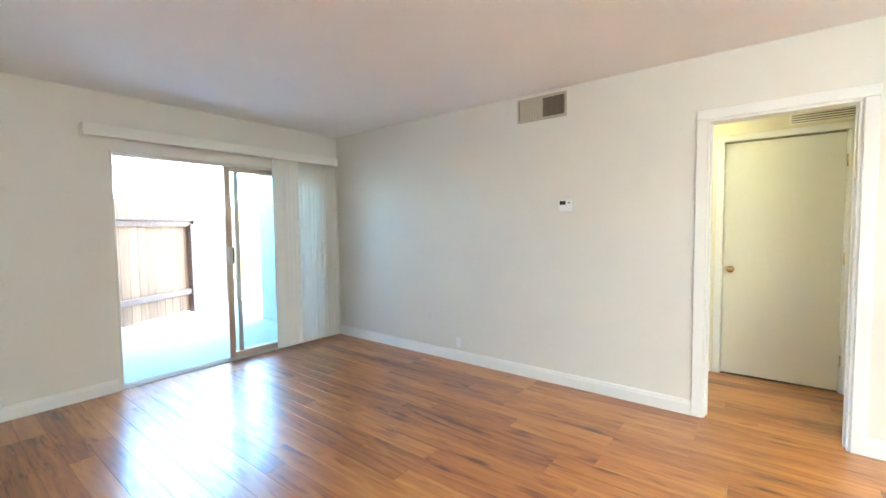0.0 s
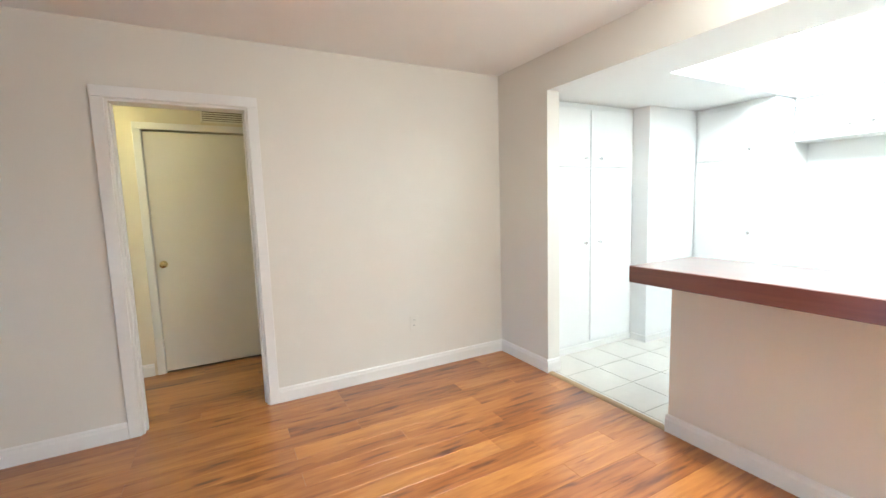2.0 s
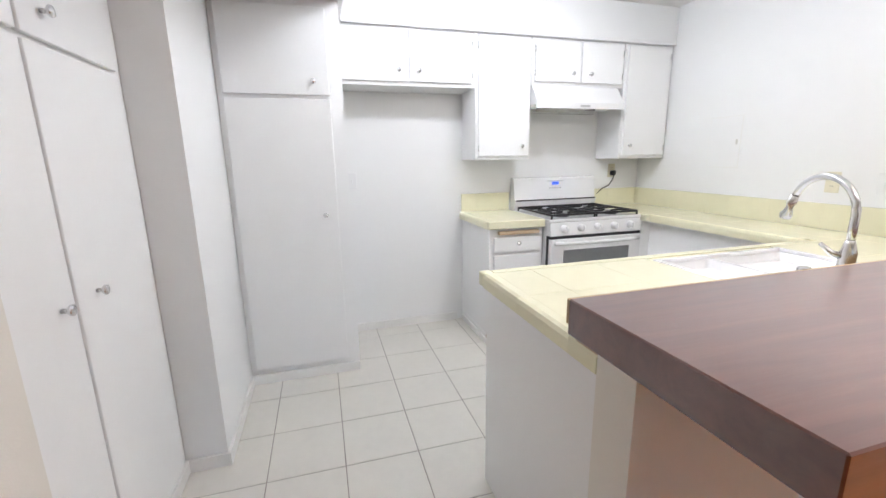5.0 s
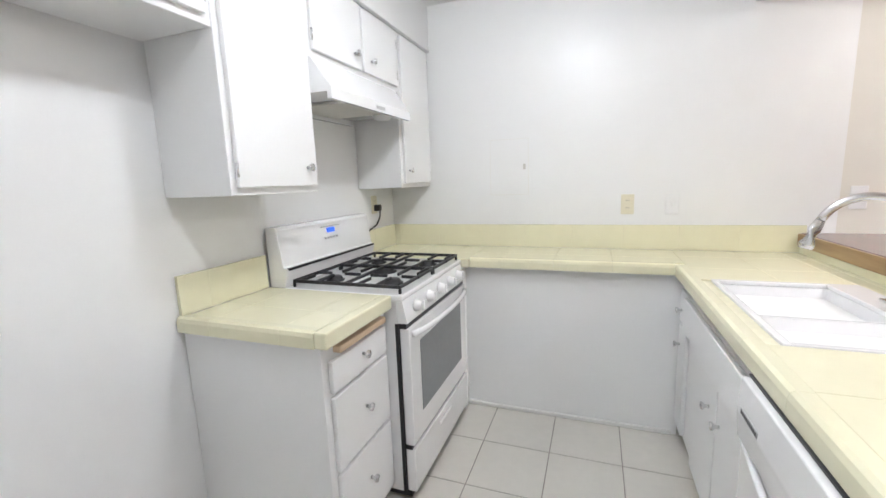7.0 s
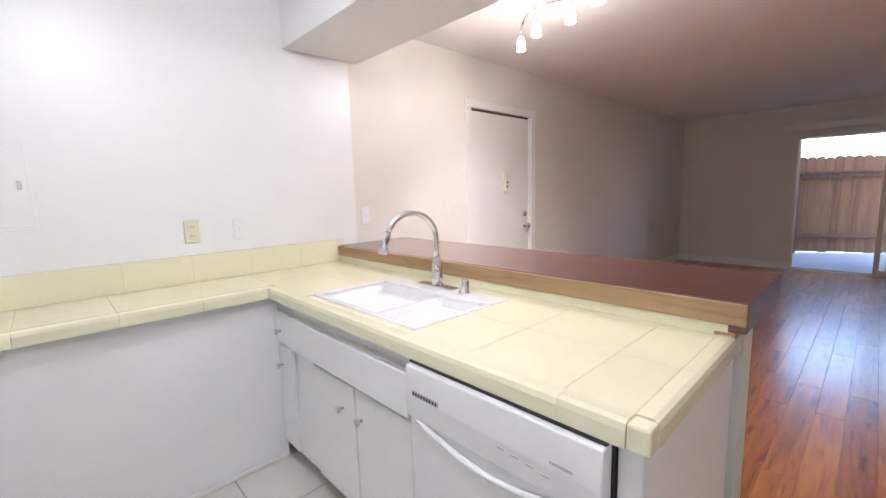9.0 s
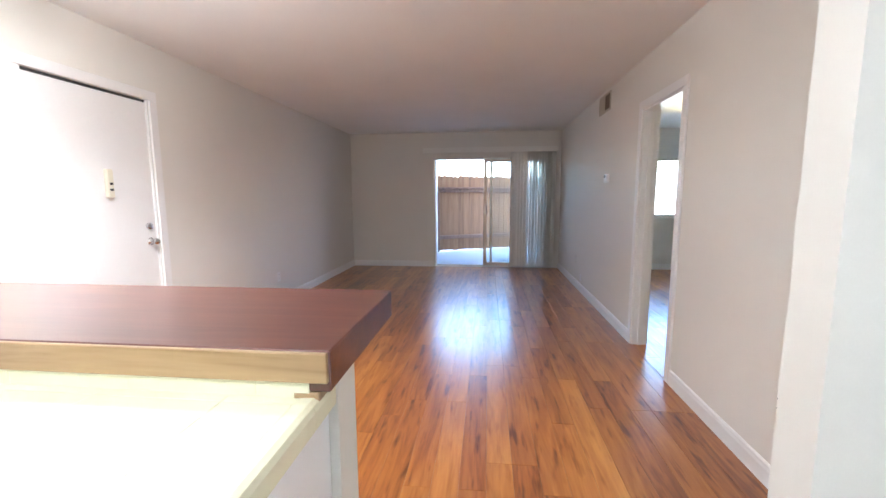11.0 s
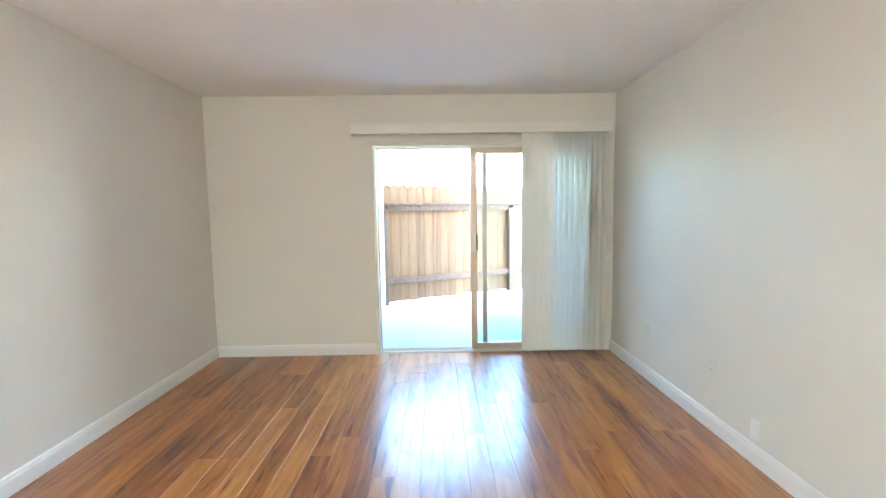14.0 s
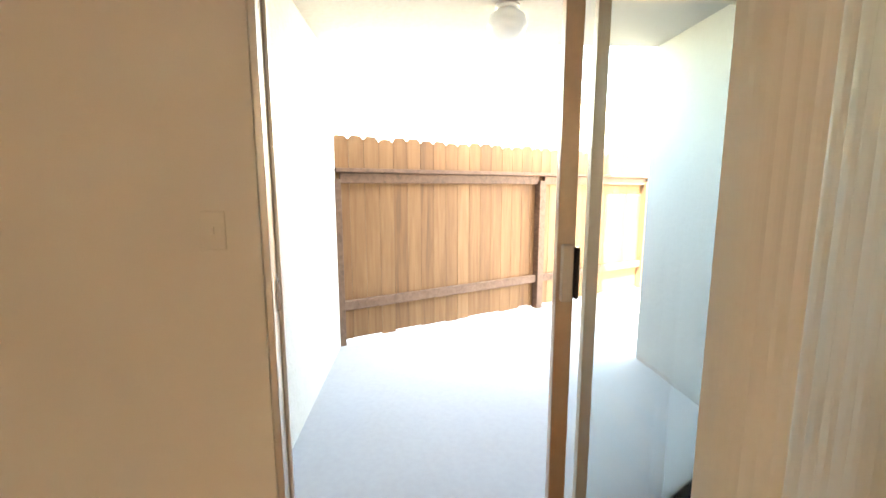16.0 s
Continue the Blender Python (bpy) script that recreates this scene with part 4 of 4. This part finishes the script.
part("stem", tube([(2.27, 0.89, H - 0.02), (2.27, 0.89, H - 0.06)], 0.008, 8), CHROME, tl)
wave = [(2.26 + 0.10 * math.sin((k / 20 - 0.5) * 2.2 * math.pi) * (-0.6) + 0.10 * (k / 20 - 0.5) * 2, 0.594 + 0.60 * k / 20, H - 0.065) for k in range(21)]
part("rail", tube(wave, 0.007, 8), CHROME, tl)
for k, (lx, ly) in enumerate(TRACK):
    zz = 2.235 + 0.01 * k
    near = min(wave, key=lambda w: abs(w[1] - ly))
    sp = part("spot", tube([near, (lx, ly, H - 0.10), (lx, ly, zz + 0.055)], 0.006, 8), CHROME, tl)
    part("shade", lathe([(0.012, 0.050), (0.020, 0.036), (0.025, 0.0), (0.028, -0.028), (0.025, -0.028), (0.022, 0.0), (0.017, 0.034), (0.0, 0.046)], (lx, ly, zz), "z", 16), LITW, sp)
sc = thing("wall_sconce", (-0.56, HY1, 1.95), "frosted bowl wall sconce, lit", "light")
part("back_plate", boxes((-0.62, HY1 - 0.012, 1.90, -0.50, HY1, 1.99), bevel=0.004), CHROME, sc)
part("bowl", lathe([(0.0, -0.095), (0.05, -0.085), (0.095, -0.04), (0.115, 0.02), (0.118, 0.045), (0.11, 0.045), (0.09, -0.03), (0.045, -0.075), (0.0, -0.085)], (-0.56, HY1 - 0.125, 1.95), "z", 24), LITY, sc)

# ---- sliding door and blinds ----
sdr = thing("sliding_door", (X0 - 0.07, (DL + DR) / 2, 0), "bronze aluminium sliding glass door to the patio", "sliding door", kind="structure")
fx0, fx1 = X0 - 0.115, X0 - 0.012
part("sill_track", boxes((fx0, DL, -0.018, fx1, DR, 0.012), (fx0 + 0.03, DL, 0.012, fx0 + 0.036, DR, 0.028), (fx0 + 0.07, DL, 0.012, fx0 + 0.076, DR, 0.028)), ALU, sdr)
part("frame_side", boxes((fx0, DL, 0.012, fx1, DL + 0.022, DT), (fx0 + 0.045, DL + 0.022, 0.012, fx0 + 0.052, DL + 0.034, DT), bevel=0.002), ALU, sdr)
part("frame_side", boxes((fx0, DR - 0.022, 0.012, fx1, DR, DT), bevel=0.002), ALU, sdr)
part("frame_head", boxes((fx0, DL + 0.022, DT - 0.03, fx1, DR - 0.022, DT), bevel=0.002), ALU, sdr)


def leaf(name, y0, y1, xa, xb, label, stile_l=0.05, stile_r=0.05):
    lf = part(name, boxes((xa, y0, 0.030, xb, y0 + stile_l, DT - 0.032), (xa, y1 - stile_r, 0.030, xb, y1, DT - 0.032), (xa, y0 + stile_l, 0.030, xb, y1 - stile_r, 0.085), (xa, y0 + stile_l, DT - 0.075, xb, y1 - stile_r, DT - 0.032), bevel=0.002), STEEL, sdr, label)
    p = part("pane", boxes(((xa + xb) / 2 - 0.003, y0 + stile_l - 0.005, 0.08, (xa + xb) / 2 + 0.003, y1 - stile_r + 0.005, DT - 0.07)), GLASS, lf)
    p.visible_shadow = False
    return lf


lf1 = leaf("sliding_leaf", 2.252, DR - 0.03, fx0 + 0.062, fx0 + 0.095, "sliding glass leaf pushed open", 0.058)
lf2 = leaf("fixed_leaf", 2.370, DR - 0.023, fx0 + 0.018, fx0 + 0.046, "fixed glass leaf", 0.042)
hd = part("handle", boxes((fx0 + 0.096, 2.262, 0.975, fx0 + 0.118, 2.300, 1.160), bevel=0.004), ALU, lf1)
part("grip", boxes((fx0 + 0.097, 2.303, 0.985, fx0 + 0.122, 2.318, 1.150), bevel=0.004), BLACK, lf1)
part("latch", boxes((fx1 - 0.05, DL + 0.022, 0.95, fx1 - 0.03, DL + 0.03, 1.05), bevel=0.002), CHROME, sdr)

bl = thing("vertical_blinds", (X0 + 0.08, 2.3, 2.07), "ivory vertical blinds drawn aside under a valance", "blinds")
part("valance", boxes((X0 + 0.115, 1.165, 2.070, X0 + 0.122, 3.535, 2.160), (X0 + 0.004, 1.165, 2.150, X0 + 0.115, 3.535, 2.160), (X0 + 0.004, 1.165, 2.070, X0 + 0.115, 1.172, 2.150), bevel=0.001), VINYL, bl)
part("headrail", boxes((X0 + 0.04, 1.20, 2.095, X0 + 0.085, 3.52, 2.135), bevel=0.003), ALU, bl)


def slat(y, turn):
    """A gently curved vane, hung at y and turned about its own upright."""
    w, z0, z1 = 0.089, 0.035, 2.095
    bm = bmesh.new()
    n = 6
    rows = []
    c, s = math.cos(radians(turn)), math.sin(radians(turn))
    for side in (0, 0.0012):
        for z in (z0, z1):
            row = []
            for k in range(n + 1):
                u = (k / n - 0.5) * w
                v = 0.008 * (1 - (2 * k / n - 1) ** 2) + side
                row.append(bm.verts.new((X0 + 0.062 + u * s + v * c, y + u * c - v * s, z)))
            rows.append(row)
    for a, b in ((rows[0], rows[1]), (rows[3], rows[2]), (rows[2], rows[0]), (rows[1], rows[3])):
        for k in range(n):
            bm.faces.new((a[k], a[k + 1], b[k + 1], b[k]))
    for e in (0, n):
        bm.faces.new((rows[0][e], rows[1][e], rows[3][e], rows[2][e]))
    bmesh.ops.recalc_face_normals(bm, faces=bm.faces)
    # angled slats get the lit copy of the vinyl, flat ones the plain one
    return part("slat", bm, VINYL_LIT if turn > 30 else VINYL, bl)


for k in range(5):
    slat(2.765 + 0.052 * k, 35 if k == 0 else 10 + 4 * k)
for k in range(10):
    slat(3.025 + 0.051 * k, 64 + 5 * math.sin(2.1 * k))

# bedroom window
bw = thing("window_bedroom", (X0 - 0.07, 5.15, 0.93), "wide aluminium bedroom window", "window", kind="structure")
part("window_frame", boxes((X0 - 0.10, 4.40, 0.93, X0 - 0.05, 4.44, 1.93), (X0 - 0.10, 5.86, 0.93, X0 - 0.05, 5.90, 1.93), (X0 - 0.10, 4.44, 0.93, X0 - 0.05, 5.86, 0.97), (X0 - 0.10, 4.44, 1.89, X0 - 0.05, 5.86, 1.93), (X0 - 0.10, 5.13, 0.97, X0 - 0.05, 5.17, 1.89)), ALU, bw)
for a, b in ((4.44, 5.13), (5.17, 5.86)):
    p = part("pane", boxes((X0 - 0.078, a, 0.97, X0 - 0.072, b, 1.89)), GLASS, bw)
    p.visible_shadow = False
part("window_sill", boxes((X0 - 0.05, 4.38, 0.905, X0 + 0.02, 5.92, 0.929), bevel=0.003), TRIM, bw)

# ---- patio ----
solid("ground", boxes((-400, -400, -0.30, 400, 400, -0.17)), EARTH, "dry bare ground reaching the horizon", "ground", kind="structure")
structure("patio_slab", boxes((-9.5, -1.0, -0.16, X0 - 0.142, 9.0, -0.055)), SLAB, "pale concrete patio slab", "pavement")
PX = -5.66
structure("wall_patio_left", boxes((-6.12, 0.98, -0.055, X0 - 0.142, 1.13, 3.1)), STUCCO, "pale rough stucco patio wall")
structure("wall_patio_right", boxes((PX, 3.615, -0.055, X0 - 0.142, 3.80, 3.1)), STUCCO, "pale rough stucco patio wall")
structure("ceiling_patio", boxes((PX - 0.0, 1.131, 2.375, X0 - 0.142, 3.614, 3.10)), STUCCO, "stucco underside of the floor above the patio", "ceiling")
# unseen upper storey, added and widened in y to keep sun off the fence
structure("unseen_upper_storey", boxes((PX, 0.98, 3.101, X0 - 0.142, 4.35, 6.4), (X0 - 0.14, Y0 - 0.12, H + 0.101, X0, 6.7, 6.0)), STUCCO, "unseen stucco upper storey, added to shade the fence")
structure("wall_facade_left", boxes((X0 - 0.27, -2.0, -0.055, X0 - 0.142, 0.979, 5.2)), STUCCO, "stucco outer wall beside the patio")
gl = thing("patio_light", (-5.02, 2.345, 2.375), "round white globe light on the patio ceiling", "light")
part("base", lathe([(0.07, 0.0), (0.07, -0.02), (0.055, -0.025)], (-5.02, 2.345, 2.3745), "z", 20), WHITEP, gl)
part("globe", lathe([(0.055, -0.025), (0.10, -0.06), (0.115, -0.11), (0.10, -0.16), (0.06, -0.19), (0.0, -0.20)], (-5.02, 2.345, 2.3745), "z", 24), WHITEP, gl)
part("drain_pipe", tube([(-6.16, 1.05, -0.055), (-6.16, 1.05, 2.0), (-6.14, 1.05, 2.2), (-6.14, 1.05, 3.0)], 0.02, 8), TRIM, thing("drain_pipe", (-6.16, 1.05, -0.055), "thin white drain pipe on the patio wall", "pipe"))

fence = thing("fence", (-7.1, 3.2, -0.05), "weathered cedar dog-ear fence round the patio", "fence", kind="structure")
FA, FB = Vector((-6.13, 1.12, 0)), Vector((-9.0, 6.85, 0))
along = (FB - FA).normalized()
ang = math.atan2(along.y, along.x)
length = (FB - FA).length
bwid, bgap = 0.137, 0.004
hb = 1.84
dog = [(-bwid / 2, 0.02), (bwid / 2, 0.02), (bwid / 2, hb - 0.03), (bwid / 2 - 0.03, hb), (-bwid / 2 + 0.03, hb), (-bwid / 2, hb - 0.03)]
board_mesh = mesh_of("board", prism(dog, "y", -0.009, 0.009), CEDAR)
rng = random.Random(5)
back = Vector((along.y, -along.x, 0)) * -1
if back.x > 0:
    back = -back
k = 0
while (k + 0.5) * (bwid + bgap) < length:
    p = FA + along * ((k + 0.5) * (bwid + bgap)) + back * 0.045
    ob = new("board", board_mesh)
    ob.parent = fence
    ob.matrix_parent_inverse = origin_of(fence).inverted()
    ob.matrix_basis = Matrix.Translation((p.x, p.y, -0.05 + rng.uniform(-0.012, 0.012))) @ Matrix.Rotation(ang + rng.uniform(-0.01, 0.01), 4, "Z")
    k += 1


def rail(z, h, t, s0, s1, name="rail", off=0.0):
    bm = boxes((0, -t / 2, -h / 2, s1 - s0, t / 2, h / 2), bevel=0.004)
    bmesh.ops.transform(bm, matrix=Matrix.Translation(FA + along * s0 - back * off + Vector((0, 0, z))) @ Matrix.Rotation(ang, 4, "Z"), verts=bm.verts)
    return part(name, bm, RAIL, fence)


spans = [0.0, 2.36, 4.3, length]
for s0, s1 in zip(spans, spans[1:]):
    rail(0.30, 0.088, 0.038, s0 + 0.046, s1 - 0.046)
    rail(1.43, 0.088, 0.038, s0 + 0.046, s1 - 0.046)
    rail(1.495, 0.036, 0.10, s0, s1, "cap_rail")
for s in spans[:-1] + [length - 0.05]:
    bm = boxes((-0.045, -0.045, 0, 0.045, 0.045, 1.475), bevel=0.004)
    bmesh.ops.transform(bm, matrix=Matrix.Translation(FA + along * s + Vector((0, 0, -0.055))) @ Matrix.Rotation(ang, 4, "Z"), verts=bm.verts)
    part("post", bm, RAIL, fence)

# neighbouring building past the fence
nb = thing("neighbour_building", (-30, 12, -0.17), "pale stucco two-storey building beyond the fence", "building", kind="structure")
part("wall", boxes((-34, 4.0, -0.17, -26, 30, 5.0)), STUCCO, nb)
part("roof", prism([(-35, 5.0), (-25.3, 5.0), (-25.3, 5.25), (-30, 7.0), (-35, 5.25)], "y", 3.3, 31), ROOF, nb)
for wy in (7.0, 11.5, 16.0, 20.5, 25.0):
    wv = part("window", boxes((-26.0, wy, 2.9, -25.94, wy + 1.6, 4.2)), TRIM, nb)
    part("pane", boxes((-25.935, wy + 0.08, 2.98, -25.93, wy + 1.52, 4.12)), OVENGLASS, wv)

# ---- floors, piece by piece ----
lam = thing("floor", (0, 1.7, 0), "glossy orange-brown laminate plank floor", "floor", kind="structure")
PW = 0.1265
rng = random.Random(11)
plank_meshes = {}


def plank_mesh(w, ln):
    key = (round(w, 3), round(ln, 3))
    if key not in plank_meshes:
        plank_meshes[key] = mesh_of("plank", boxes((0.0004, 0.0004, -0.012, ln - 0.0004, w - 0.0004, 0), bevel=0.0007), PLANK)
    return plank_meshes[key]


def plank_rows(x0, x1, y0, y1):
    y = y0
    while y < y1 - 0.005:
        w = min(PW, y1 - y)
        x = x0
        first = rng.choice((0.3, 0.5, 0.7, 0.9, 1.1))
        while x < x1 - 0.005:
            ln = min(first if x == x0 else 1.2, x1 - x)
            piece("plank", plank_mesh(w, ln), (x, y, 0), lam)
            x += ln
        y += w


plank_rows(X0 - 0.01, X1 - 0.012, Y0, Y1)
plank_rows(-1.25, 2.2, Y1, HY1)
plank_rows(X0, -1.25, Y1 + 0.12, 5.9)
solid("threshold_strip", prism([(X1 - 0.0125, 0.0), (X1 - 0.0125, 0.003), (X1 + 0.005, 0.010), (X1 + 0.03, 0.010), (X1 + 0.045, 0.003), (X1 + 0.045, 0.0)], "y", 2.0, 2.98), OAK, "oak threshold strip between laminate and tile", "threshold", kind="structure")

ktile = thing("floor_kitchen", (4.2, 1.7, 0), "pale beige square kitchen floor tiles", "floor", kind="structure")
TP = 0.333
xs = [4.94 + TP * k for k in range(-7, 3)]
ys = [0.215 + 0.331 * k for k in range(-2, 11)]
for a, b in zip(xs, xs[1:]):
    for c, d in zip(ys, ys[1:]):
        x0, x1, y0, y1 = max(a, X1 + 0.0), min(b, KX), max(c, Y0), min(d, 3.62)
        if x1 - x0 > 0.02 and y1 - y0 > 0.02:
            part("tile", boxes((x0 + 0.002, y0 + 0.002, -0.010, x1 - 0.002, y1 - 0.002, 0), bevel=0.0015), FLOORTILE, ktile)
structure("floor_grout", boxes((X1 - 0.01, Y0, -0.02, KX, 3.62, -0.0025)), FGROUT, "dark grout bed under kitchen tiles", "floor")
